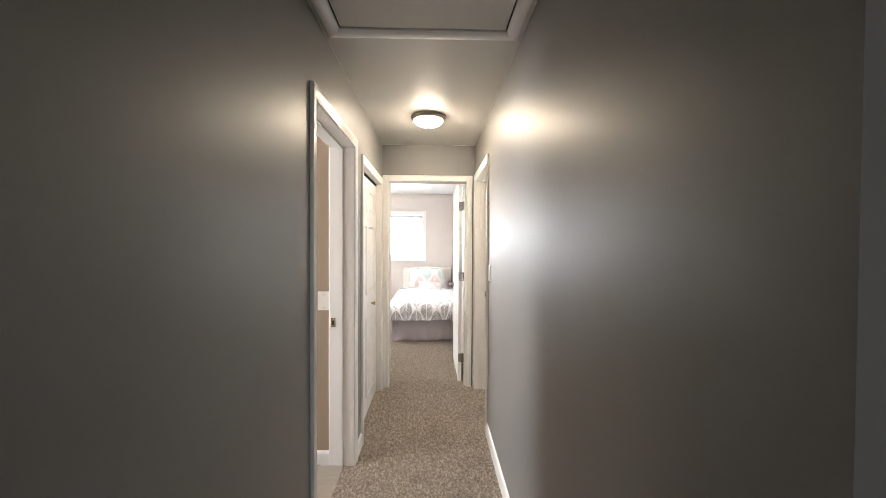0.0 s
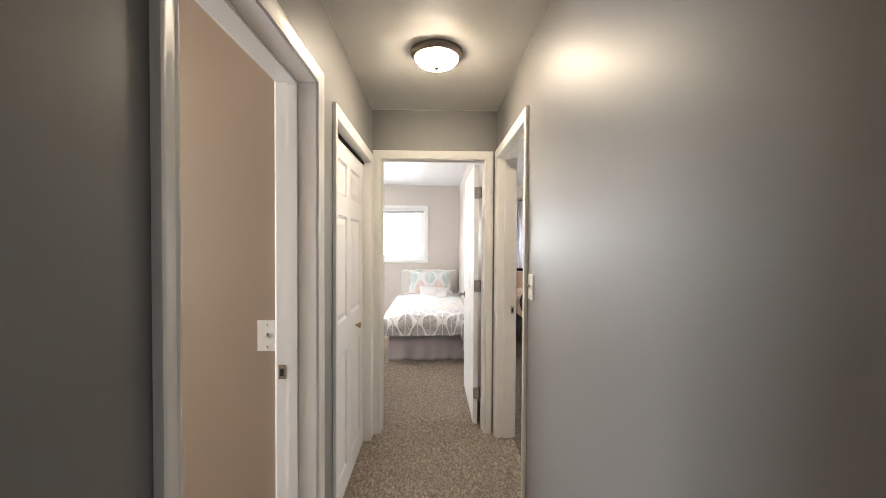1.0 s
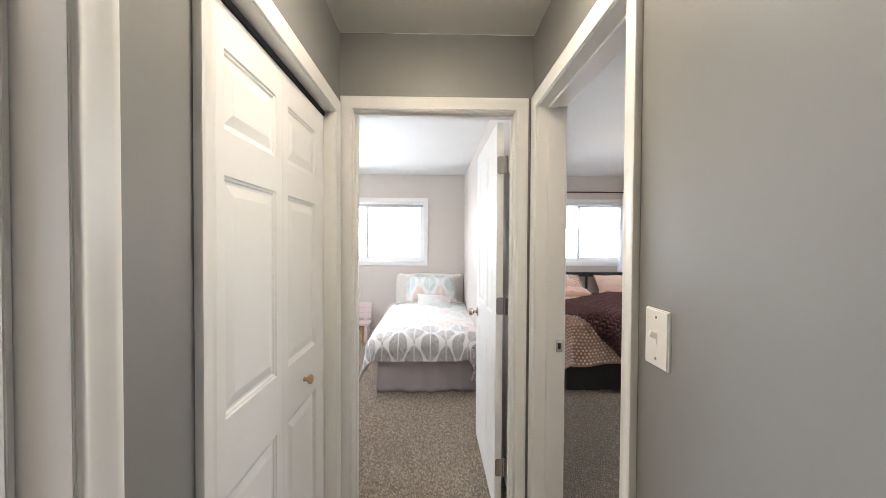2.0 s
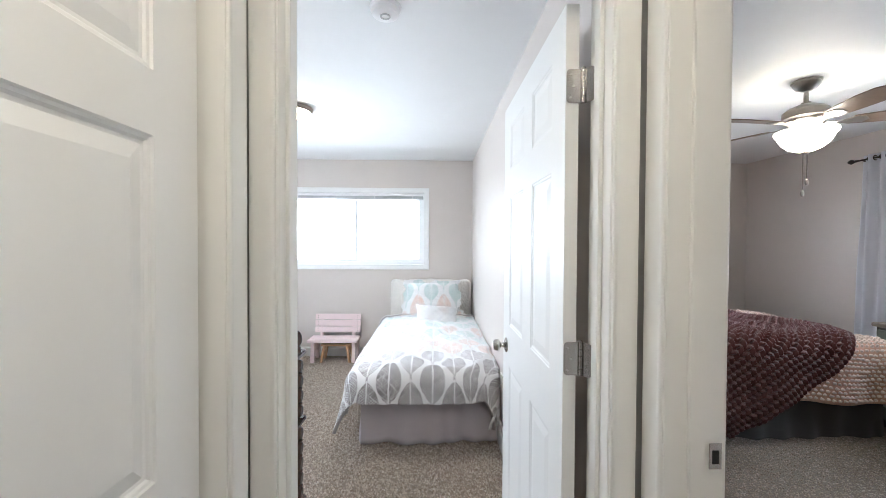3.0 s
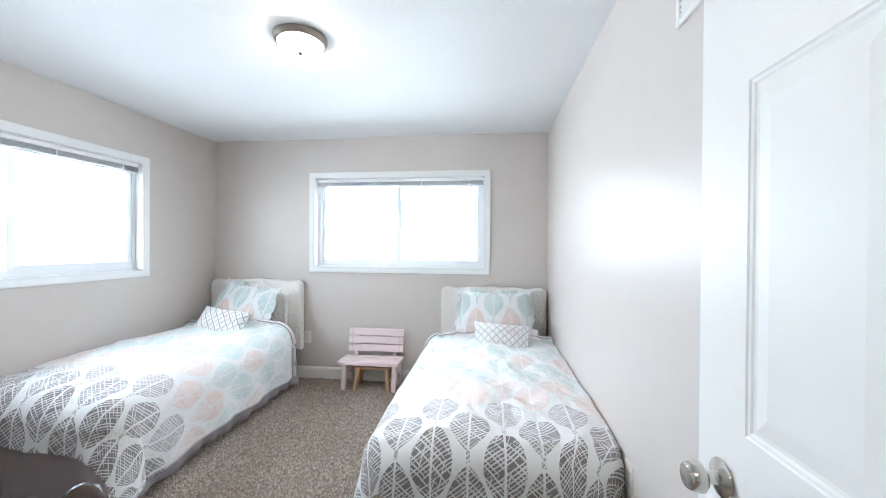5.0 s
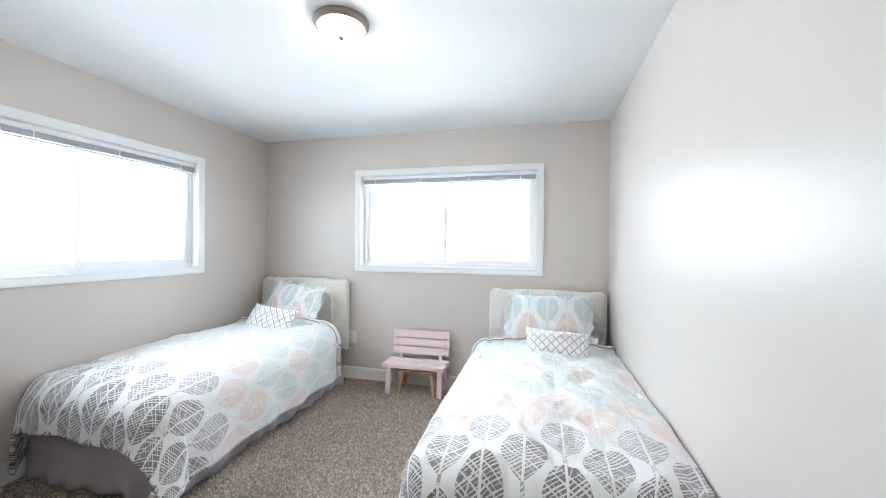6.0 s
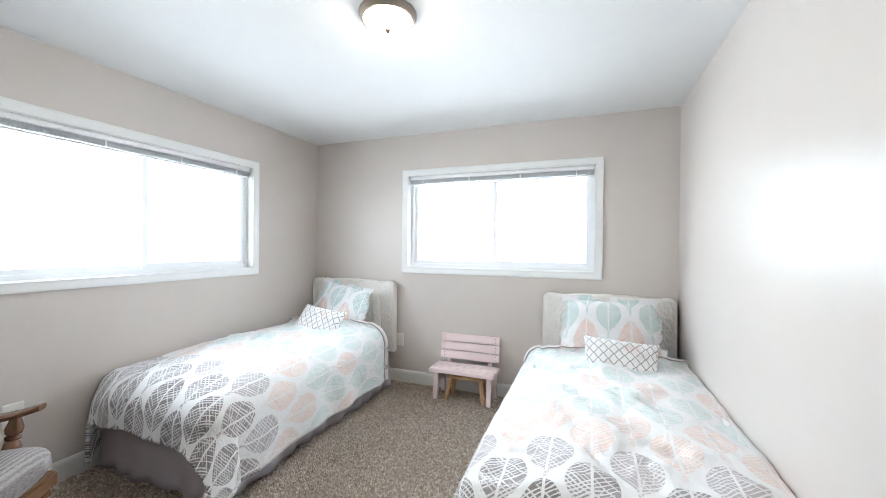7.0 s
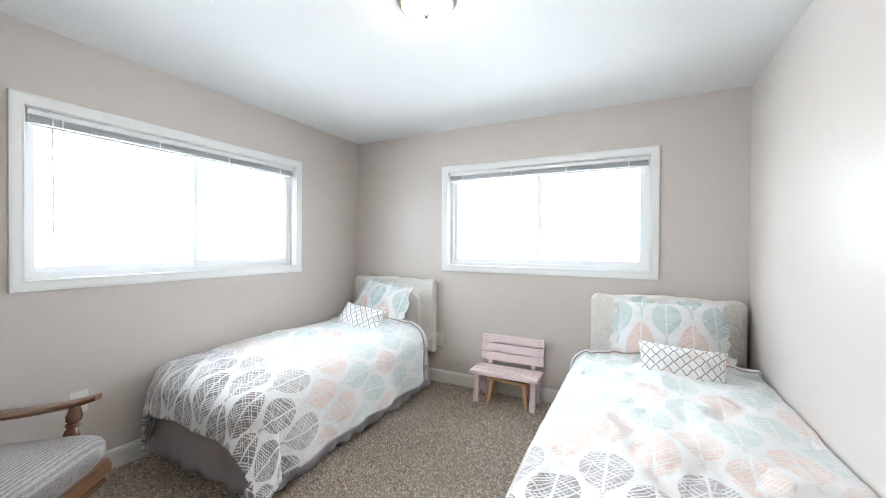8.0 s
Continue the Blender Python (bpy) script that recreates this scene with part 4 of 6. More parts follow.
def strike(at, axis, out, parent):
    """A latch strike with its dark hole, let into a jamb."""
    x, y, z = at
    a = (x - 0.014, x + 0.014, min(y, y + out * 0.0015), max(y, y + out * 0.0015), z - 0.028, z + 0.028)
    ob = solid("strike_plate", M_NICKEL, parent, a, bevel=0.0006, label="nickel strike plate")
    b = (x - 0.007, x + 0.007, min(y, y + out * 0.0022), max(y, y + out * 0.0022), z - 0.016, z + 0.013)
    solid("latch_hole", M_DARK, ob, b)


strike((-0.586, 2.1145, 0.925), "y", -1, frame_bath)
strike((0.566, 3.3585, 0.940), "y", -1, frame_main)

# ---- lamps ----
M_SHADE = glow("lit_frosted_glass", (1.0, 0.85, 0.63), 53.0)
M_SHADE2 = glow("lit_frosted_glass_daylit_room", (1.0, 0.84, 0.60), 45.0)
M_BOWL = glow("lit_fan_bowl", (1.0, 0.86, 0.66), 19.0)


def dome_lamp(x, y, shade_mat, label):
    ob = thing("ceiling_lamp", label, "ceiling lamp", (x, y, HALL_Z), group="dome ceiling lamps")
    bm = bmesh.new()
    lathe(bm, [(0.0, -0.0005), (0.128, -0.0005), (0.133, -0.004), (0.133, -0.012), (0.130, -0.020), (0.124, -0.026), (0.121, -0.032), (0.113, -0.034), (0.110, -0.026), (0.0, -0.026)], 48)
    part("rim", bm, M_BRONZE, ob, "brushed bronze rim", smooth=True)
    bm = bmesh.new()
    lathe(bm, [(0.109, -0.031)] + [(0.109 * math.cos(a) ** 0.9, -0.032 - 0.043 * math.sin(a)) for a in [radians(d) for d in range(10, 90, 10)]] + [(0.0, -0.0755)], 40)
    part("shade", bm, shade_mat, ob, "lit frosted glass bowl", smooth=True)
    bm = bmesh.new()
    lathe(bm, [(0.0, -0.0725), (0.014, -0.0735), (0.016, -0.077), (0.008, -0.080), (0.0115, -0.084), (0.008, -0.090), (0.0, -0.092)], 16)
    part("finial", bm, M_BRONZE, ob, smooth=True)
    return ob


dome_lamp(0.006, 2.60, M_SHADE, "flush dome ceiling lamp with bronze rim, lit")
dome_lamp(-1.60, 1.35, glow("lit_bathroom_glass", (1.0, 0.82, 0.58), 21.0), "flush dome ceiling lamp in the bathroom, lit")
dome_lamp(-1.086, 5.425, M_SHADE2, "flush dome ceiling lamp with bronze rim, lit")

# ---- small wall and ceiling fittings ----


def plate(name, label, category, m, kind):
    """A wall plate that stands in its own x-z plane, facing -y."""
    ob = new(name)
    ob.matrix_world = m
    tagged(ob, label, category)
    bm = bmesh.new()
    w = 0.040 if kind != "double" else 0.062
    outline(bm, [(-w, -0.060), (w, -0.060), (w, 0.060), (-w, 0.060)], -0.0100, 0.003, 2, pose(0, 0.004, 0))
    part("cover_plate", bm, M_PLATE, ob, smooth=True)
    if kind == "switch":
        solid("toggle_slot", M_PLATE, ob, (-0.006, 0.006, -0.008, -0.0062, -0.013, 0.013), bevel=0.0008)
        bm = bmesh.new()
        outline(bm, [(-0.004, -0.006), (0.004, -0.006), (0.003, 0.006), (-0.003, 0.006)], -0.014, 0.001, 1, pose(0, -0.007, 0.004, -25))
        part("toggle", bm, M_PLATE, ob, smooth=True)
    else:
        for x in ((0,) if kind == "outlet" else (-0.024, 0.024)):
            for z in (-0.020, 0.020):
                oc = solid("receptacle", M_PLATE, ob, (x - 0.016, x + 0.016, -0.0085, -0.006, z - 0.014, z + 0.014), bevel=0.003)
                solid("slots", M_DARK, oc, (x - 0.008, x - 0.006, -0.0088, -0.0084, z - 0.002, z + 0.007), (x + 0.006, x + 0.008, -0.0088, -0.0084, z - 0.002, z + 0.007))
    for z in (-0.043, 0.043) if kind == "switch" else (0.0,):
        bm = bmesh.new()
        lathe(bm, [(0, 0), (0.0032, 0), (0.0028, 0.001), (0, 0.0013)], 10, m=pose(0, -0.006, z, 90))
        part("screw", bm, M_NICKEL, ob, smooth=True)
    return ob


plate("light_switch", "ivory toggle light switch on the hall wall", "light switch", pose(0.4575, 2.418, 1.218, 0, 0, -90), "switch")
plate("light_switch", "ivory toggle light switch on the beige bathroom wall", "light switch", pose(-0.648, 2.1355, 1.060), "switch")
plate("wall_outlet", "white duplex wall outlet", "outlet", pose(-1.925, 7.1745, 0.41), "outlet")
plate("wall_outlet", "white duplex wall outlet behind the armchair", "outlet", pose(-2.9365, 4.885, 0.445, 0, 0, 90), "outlet")
plate("wall_outlet", "white duplex wall outlet beside the open door", "outlet", pose(0.4245, 5.09, 0.45, 0, 0, -90), "outlet")

vent = thing("air_register", "white slatted air register high on the wall", "vent", (0.4245, 4.60, 2.05), -90)
bm = bmesh.new()
for b in ((-0.155, -0.135, -0.008, 0, -0.09, 0.09), (0.135, 0.155, -0.008, 0, -0.09, 0.09), (-0.135, 0.135, -0.008, 0, -0.09, -0.072), (-0.135, 0.135, -0.008, 0, 0.072, 0.09)):
    box(bm, *b, bevel=0.002)
part("frame", bm, M_TRIM, vent, smooth=True)
for i in range(9):
    bm = bmesh.new()
    outline(bm, [(-0.135, -0.006), (0.135, -0.006), (0.135, 0.006), (-0.135, 0.006)], -0.0012, m=pose(0, -0.003, -0.064 + i * 0.016, 40))
    part("slat", bm, M_TRIM, vent)

smoke = thing("smoke_detector", "round white smoke detector on the ceiling", "smoke detector", (-0.252, 4.20, HALL_Z))
bm = bmesh.new()
lathe(bm, [(0.0, 0), (0.066, 0), (0.068, -0.006), (0.066, -0.012), (0.060, -0.014), (0.060, -0.020), (0.056, -0.032), (0.044, -0.037), (0.0, -0.038)], 36)
part("body", bm, M_VINYL, smoke, smooth=True)
bm = bmesh.new()
lathe(bm, [(0.022, -0.037), (0.022, -0.041), (0.016, -0.041), (0.016, -0.0372)], 24)
part("test_button_ring", bm, plain("grey_plastic", (0.5, 0.5, 0.5), 0.4), smoke, "grey ring round the test button", smooth=True)

# attic hatch: panel behind a rounded trim
hatch = thing("attic_hatch", "white painted attic hatch with rounded wood trim", "hatch", (0.0, 0.0, HALL_Z), kind="structure")
HX, HY = (-0.376, 0.376), (0.66, 1.42)
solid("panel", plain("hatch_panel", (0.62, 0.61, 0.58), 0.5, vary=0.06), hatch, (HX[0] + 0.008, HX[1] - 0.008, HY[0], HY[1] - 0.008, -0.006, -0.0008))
solid("shadow_gap", M_DARK, hatch, (HX[0] - 0.002, HX[1] + 0.002, HY[0] - 0.004, HY[1] + 0.002, -0.0022, -0.0004))
TRIMP = [(0.0, 0.0), (0.0, 0.010), (0.012, 0.020), (0.032, 0.0235), (0.052, 0.020), (0.0605, 0.012), (0.0625, 0.0)]
for nm, ends in (("trim_far", ((HX[0], HY[1], 0, 1), (HX[1], HY[1], 0, 1))), ("trim_side", ((HX[0], HY[0], -1, 0), (HX[0], HY[1], -1, 0))), ("trim_side", ((HX[1], HY[0], 1, 0), (HX[1], HY[1], 1, 0))), ("trim_near", ((HX[0], HY[0], 0, -1), (HX[1], HY[0], 0, -1)))):
    bm = bmesh.new()
    rows_ = []
    for k, (x, y, ox, oy) in enumerate(ends):
        row = []
        for a, d in TRIMP:
            mx = (a if k else -a) if oy else 0
            my = (a if k else -a) if ox else 0
            row.append(bm.verts.new((x + ox * a + mx, y + oy * a + my, -d - 0.0006)))
        rows_.append(row)
    for i in range(len(TRIMP)):
        j = (i + 1) % len(TRIMP)
        bm.faces.new((rows_[0][i], rows_[0][j], rows_[1][j], rows_[1][i]))
    bm.faces.new(rows_[0]), bm.faces.new(rows_[1])
    part("trim", bm, M_CEIL, hatch, smooth=True)

# ---- children's bench and stool ----
M_PINK = plain("pink_paint", (0.84, 0.70, 0.70), 0.5, grain=90, vary=0.07, relief=0.2)
M_PINE = wood("honey_pine", (0.42, 0.24, 0.12), (0.60, 0.38, 0.21), 0.4, (9, 9, 1.2))
bench = thing("bench", "small pink-painted wooden child's bench with slatted back", "bench", (-1.193, 7.03, 0))
for x in (-0.265, 0.208):
    bm = bmesh.new()
    prof = [(-0.135, 0.0), (-0.105, 0.0), (-0.098, 0.05), (-0.088, 0.10), (-0.06, 0.14), (-0.02, 0.155), (0.02, 0.14), (0.045, 0.10), (0.06, 0.05), (0.068, 0.0), (0.10, 0.0), (0.096, 0.06), (0.088, 0.14), (0.085, 0.238), (-0.118, 0.238), (-0.112, 0.17), (-0.125, 0.10), (-0.140, 0.045)]
    outline(bm, prof, -0.04, 0.004, 2, Matrix.Translation((x, 0, 0)) @ pose(0, 0, 0, 0, 0, 90))
    part("side_panel", bm, M_PINK, bench, smooth=True)
for i, y in enumerate((-0.152, -0.072, 0.008)):
    solid("seat_slat", M_PINK, bench, (-0.297, 0.273, y, y + 0.076, 0.2385, 0.2705), bevel=0.004)
for x in (-0.21, 0.17):
    bm = bmesh.new()
    outline(bm, [(0.062, 0.20), (0.086, 0.20), (0.125, 0.516), (0.107, 0.516)], -0.035, 0.003, 1, Matrix.Translation((x, 0, 0)) @ pose(0, 0, 0, 0, 0, 90))
    part("back_post", bm, M_PINK, bench, smooth=True)
for z in (0.317, 0.3925, 0.468):
    y = 0.079 + (z - 0.20) * 0.1265 - 0.018
    bm = bmesh.new()
    box(bm, -0.271, 0.271, -0.008, 0.008, -0.0335, 0.0335, 0.004)
    sl = part("back_slat", bm, M_PINK, bench, smooth=True)
    sl.matrix_basis = pose(0, y, z + 0.028, -7)
    for x in (-0.235, 0.235):
        for dz in (-0.014, 0.014):
            bm = bmesh.new()
            lathe(bm, [(0, 0.0), (0.0042, 0.0), (0.003, 0.0014), (0, 0.0016)], 8, m=pose(x, -0.008, dz, 90))
            part("screw", bm, M_BRONZE, sl)
stool = thing("stool", "small honey-coloured wooden stool under the pink bench", "stool", (-1.175, 7.0, 0))
solid("seat", M_PINE, stool, (-0.17, 0.17, -0.085, 0.085, 0.192, 0.214), bevel=0.006)
for sx in (-1, 1):
    for sy in (-1, 1):
        bm = bmesh.new()
        tube(bm, [(sx * 0.165, sy * 0.085, 0.0), (sx * 0.13, sy * 0.06, 0.194)], [0.015, 0.019], 10)
        part("leg", bm, M_PINE, stool, smooth=True)

# ---- turned shelf stand by the door ----
M_WALNUT = plain("dark_walnut", (0.046, 0.029, 0.022), 0.24, grain=9, vary=0.3, relief=0.02, blotch=4)
M_TURNED = plain("turned_walnut", (0.060, 0.032, 0.022), 0.25, grain=40, vary=0.35, relief=0.1)
stand = thing("shelf_stand", "dark walnut open shelf stand with spool-turned posts", "shelf", (-0.535, 3.93, 0))
SX, SY = -0.70, -0.30
for z in (0.983, 0.738, 0.44, 0.14):
    bm = bmesh.new()
    box(bm, SX - 0.026, 0.026, SY - 0.026, 0.040, z, z + 0.017, 0.004)
    box(bm, SX - 0.018, 0.018, SY - 0.018, 0.032, z - 0.007, z, 0.002)
    part("shelf", bm, M_WALNUT, stand, smooth=True)


def spool(bm, z0, z1, n):
    """A run of turned beads with flat round facets on four sides."""
    p = (z1 - z0) / n
    for i in range(n):
        c = z0 + (i + 0.5) * p
        first = len(bm.verts)
        lathe(bm, [(0.0, -p * 0.44)] + [(0.0295 * math.cos(a) ** 0.75, p * 0.44 * math.sin(a)) for a in [radians(d) for d in range(-75, 76, 15)]] + [(0.0, p * 0.44)], 24, (0, 0, c))
        bm.verts.ensure_lookup_table()
        for v in bm.verts[first:]:
            v.co.x, v.co.y = max(-0.0225, min(0.0225, v.co.x)), max(-0.0225, min(0.0225, v.co.y))
        lathe(bm, [(0.0, -0.004), (0.021, -0.004), (0.024, 0.0), (0.021, 0.004), (0.0, 0.004)], 20, (0, 0, z0 + i * p))


for x in (0.0, SX):
    for y in (0.0, SY):
        for z0, z1, n in ((0.757, 0.975, 4), (0.457, 0.731, 5), (0.157, 0.433, 5)):
            bm = bmesh.new()
            spool(bm, z0, z1, n)
            pt = part("post", bm, M_TURNED, stand, smooth=True)
            pt.location = (x, y, 0)
        bm = bmesh.new()
        lathe(bm, [(0.0, 0.0), (0.016, 0.0), (0.024, 0.03), (0.021, 0.07), (0.026, 0.10), (0.02, 0.133), (0.0, 0.133)], 20)
        pt = part("foot", bm, M_TURNED, stand, smooth=True)
        pt.location = (x, y, 0)
        bm = bmesh.new()
        lathe(bm, [(0.0, 1.0), (0.019, 1.0), (0.0205, 1.005), (0.0165, 1.010), (0.0185, 1.014), (0.0135, 1.019), (0.017, 1.025), (0.0215, 1.034), (0.0228, 1.044), (0.021, 1.057), (0.0155, 1.069), (0.007, 1.076), (0.0, 1.077)], 24)
        pt = part("finial", bm, M_TURNED, stand, smooth=True)
        pt.location = (x, y, 0)
M_TOWEL = cloth("white_towel", (0.80, 0.80, 0.79), weave=260, relief=0.8)
for k in range(2):
    bm = bmesh.new()
    n = 14

    def loop_place(i, j, k=k):
        a = i / 24 * 2 * math.pi
        r = 0.05 * (1 + 0.08 * math.sin(3 * a + j))
        return (-0.86 + j / n * 0.30, 3.80 + 0.13 * math.copysign(abs(math.cos(a)) ** 0.6, math.cos(a)) + 0.012 * noise.noise((j * 0.5, a, k)), 0.800 + 0.088 * k + 0.044 * math.copysign(abs(math.sin(a)) ** 0.7, math.sin(a)))

    vs_ = grid(bm, 24, n, loop_place)
    bm.faces.new([vs_[i][0] for i in range(24)]), bm.faces.new([vs_[i][n] for i in range(24)])
    bmesh.ops.remove_doubles(bm, verts=bm.verts, dist=0.0005)
    tagged(part("towel", bm, M_TOWEL, None, smooth=True), "folded fluffy white towel on the shelf stand", "towel", "towels on the shelf stand")

# ---- armchair ----
M_OAK = wood("golden_oak", (0.050, 0.022, 0.012), (0.235, 0.118, 0.062), 0.22, (2.2, 16, 16), 6.0)
M_OAKY = wood("golden_oak_cross", (0.065, 0.030, 0.015), (0.31, 0.165, 0.09), 0.22, (16, 2.2, 16), 6.0)


def ribbed(name):
    n = Nodes(name)
    co = n.coord()
    sep = n.add("ShaderNodeSeparateXYZ")
    n.put(sep.inputs[0], co)
    wob = n.noise(co, 20, 2)
    rib = n.math("SINE", n.math("ADD", n.math("MULTIPLY", sep.outputs[0], 2 * math.pi / 0.0165), n.math("MULTIPLY", wob, 2.0)))
    knot = n.noise(n.scaled(co, (1, 0.35, 1)), 210, 2)
    f = n.math("ADD", n.math("MULTIPLY", n.math("ADD", n.math("MULTIPLY", rib, 0.5), 0.5), 0.30), n.math("MULTIPLY", knot, 0.70))
    col = n.ramp(f, [(0.2, (0.17, 0.155, 0.15)), (0.5, (0.31, 0.287, 0.28)), (0.8, (0.44, 0.41, 0.40))])
    return n.done(col, 0.95, n.bump(f, 0.7, 0.006))


M_RIB = ribbed("grey_ribbed_weave")
chair = thing("armchair", "oak glider armchair with a grey ribbed seat cushion", "armchair", (-2.268, 4.337, 0), 36)
bm = bmesh.new()
for b in ((-0.30, 0.275, -0.285, -0.245, 0.33, 0.405), (-0.30, 0.275, 0.245, 0.285, 0.33, 0.405), (-0.30, -0.26, -0.245, 0.245, 0.33, 0.405)):
    box(bm, *b, bevel=0.006)
part("seat_frame", bm, M_OAK, chair, smooth=True)
bm = bmesh.new()
box(bm, 0.258, 0.302, -0.285, 0.285, 0.352, 0.418, 0.012)
box(bm, 0.255, 0.286, -0.275, 0.275, 0.315, 0.347, 0.008)
part("front_rail", bm, M_OAKY, chair, smooth=True)


def seat_pad(bm, w, d, t, bulge):
    n = 22
    top = []
    for side in (1, -1):
        def place(i, j, side=side):
            a, b = i / n * 2 - 1, j / n * 2 - 1
            k = (max(0, 1 - abs(a) ** 5) ** 0.5) * (max(0, 1 - abs(b) ** 5) ** 0.5)
            c = 1 - 0.11 * (a * b) ** 4
            return (a * c * w / 2, b * c * d / 2, side * (0.022 + (t / 2 - 0.022) * k) + bulge * (1 - a * a) * (1 - b * b) * side)
        top.append(grid(bm, n, n, place))
    a, b = top
    rim = [(i, 0) for i in range(n)] + [(n, j) for j in range(n)] + [(i, n) for i in range(n, 0, -1)] + [(0, j) for j in range(n, 0, -1)]
    for k, (i, j) in enumerate(rim):
        i2, j2 = rim[(k + 1) % len(rim)]
        bm.faces.new((a[i][j], a[i2][j2], b[i2][j2], b[i][j]))


bm = bmesh.new()
seat_pad(bm, 0.615, 0.56, 0.150, 0.004)
pad = part("seat_cushion", bm, M_RIB, chair, "grey ribbed woven seat cushion", smooth=True)
pad.matrix_basis = pose(0.022, 0, 0.462, 0, -4, 0)
bm = bmesh.new()
seat_pad(bm, 0.62, 0.52, 0.12, 0.015)
pad = part("back_cushion", bm, M_RIB, chair, smooth=True)
pad.matrix_basis = pose(-0.345, 0, 0.80, 0, 72, 0)
POST = [(0.0, 0.0), (0.018, 0.0), (0.020, 0.02), (0.020, 0.055), (0.011, 0.062), (0.017, 0.070), (0.024, 0.082), (0.024, 0.094), (0.0125, 0.102), (0.022, 0.108), (0.027, 0.122), (0.023, 0.140), (0.0125, 0.152), (0.023, 0.157), (0.0235, 0.165), (0.013, 0.171), (0.024, 0.180), (0.027, 0.198), (0.020, 0.224), (0.014, 0.240), (0.0, 0.242)]
for sy in (-1, 1):
    bm = bmesh.new()
    m = 14
    rings = []
    for i in range(m + 1):
        t = i / m
        x = -0.38 + 0.635 * t
        z = 0.612 + 0.055 * t - 0.022 * math.sin(t * math.pi) + 0.008 * max(0.0, t - 0.85) / 0.15
        hw_ = 0.024 + 0.016 * math.sin(min(1, t * 1.15) * math.pi) ** 1.0 + (0.012 * t)
        hw_ *= 1.0 if t < 0.93 else (1 - (t - 0.93) / 0.07 * 0.45)
        rings.append([bm.verts.new((x, sy * (0.272 + 0.012 * math.sin(t * 3)) + dy * hw_, z + dz)) for dy, dz in ((-0.8, -0.011), (0.8, -0.011), (1, -0.005), (1, 0.004), (0.75, 0.010), (-0.75, 0.010), (-1, 0.004), (-1, -0.005))])
    for r0, r1 in zip(rings, rings[1:]):
        for i in range(8):
            bm.faces.new((r0[i], r0[(i + 1) % 8], r1[(i + 1) % 8], r1[i]))
    bm.faces.new(rings[0]), bm.faces.new(rings[-1])
    part("arm", bm, M_OAK, chair, smooth=True)
    for x, z in ((0.165, 0.405), (-0.22, 0.385)):
        bm = bmesh.new()
        lathe(bm, POST, 18, m=pose(x - 0.02, sy * 0.268, z, 0, 7, 0))
        part("arm_post", bm, M_OAK, chair, smooth=True)
    bm = bmesh.new()
    outline(bm, [(-0.315, 0.33), (-0.275, 0.33), (-0.415, 1.08), (-0.455, 1.08)], -0.03 * sy, 0.005, 2, Matrix.Translation((0, sy * 0.275, 0)))
    part("back_post", bm, M_OAK, chair, smooth=True)
    bm = bmesh.new()
    outline(bm, [(-0.36, 0.0), (0.30, 0.0), (0.32, 0.035), (0.28, 0.065), (-0.34, 0.065), (-0.38, 0.035)], -0.04 * sy, 0.006, 2, Matrix.Translation((0, sy * 0.235, 0)))
    part("base_runner", bm, M_OAK, chair, smooth=True)
    for x in (-0.2, 0.17):
        bm = bmesh.new()
        tube(bm, [(x, sy * 0.262, 0.05), (x + 0.02, sy * 0.262, 0.36)], 0.014, 10)
        part("swing_arm", bm, M_OAK, chair, smooth=True)
for z, x in ((1.06, -0.432), (0.60, -0.348)):
    solid("back_rail", M_OAK, chair, (x - 0.014, x + 0.014, -0.26, 0.26, z - 0.035, z + 0.035), bevel=0.006)
for x in (-0.25, 0.2):
    solid("base_stretcher", M_OAK, chair, (x - 0.02, x + 0.02, -0.215, 0.215, 0.015, 0.05), bevel=0.005)


# ---- main bedroom ----
M_BLACK = cloth("black_bed_base", (0.018, 0.017, 0.018), vary=0.2)
M_BLUSH = cloth("blush_tufted_cotton", (0.52, 0.31, 0.225), vary=0.10)
M_TUFT = cloth("pale_tufts", (0.72, 0.60, 0.53), vary=0.14)
M_SHEET2 = cloth("ivory_sheet", (0.74, 0.68, 0.62))
M_BRZROD = plain("oil_bronze", (0.045, 0.038, 0.034), 0.4, 0.8, vary=0.2)

BX0, BX1, BY0, BY1, BTOP = 1.26, 3.21, 5.19, 7.12, 0.70
main_bed = thing("bed", "king bed with black base and dark headboard, made up", "bed", ((BX0 + BX1) / 2, BY0, 0))
HWM, LM = (BX1 - BX0) / 2, BY1 - BY0
solid("base", M_BLACK, main_bed, (-HWM + 0.01, HWM - 0.01, 0.02, LM - 0.07, 0.02, 0.31), bevel=0.015)
solid("mattress", M_SHEET2, main_bed, (-HWM, HWM, 0.0, LM - 0.065, 0.315, 0.665), bevel=0.05)
bm = bmesh.new()
bed_skirt(bm, [(-HWM, LM - 0.1), (-HWM, 0.012), (HWM, 0.012), (HWM, LM - 0.1)], 0.33, 3.3, 7.0)
part("bed_skirt", bm, cloth("charcoal_skirt", (0.035, 0.033, 0.034), vary=0.15), main_bed, "charcoal bed skirt", smooth=True)
hb = solid("headboard", plain("espresso_wood", (0.02, 0.016, 0.014), 0.4, vary=0.3), main_bed, (-HWM - 0.02, -HWM + 0.06, LM - 0.06, LM, 0.0, 1.0), (HWM - 0.06, HWM + 0.0, LM - 0.06, LM, 0.0, 1.0), (-HWM + 0.06, HWM - 0.06, LM - 0.05, LM - 0.015, 0.92, 0.985), (-HWM + 0.06, HWM - 0.06, LM - 0.05, LM - 0.015, 0.62, 0.68), bevel=0.004, label="espresso-stained open headboard")
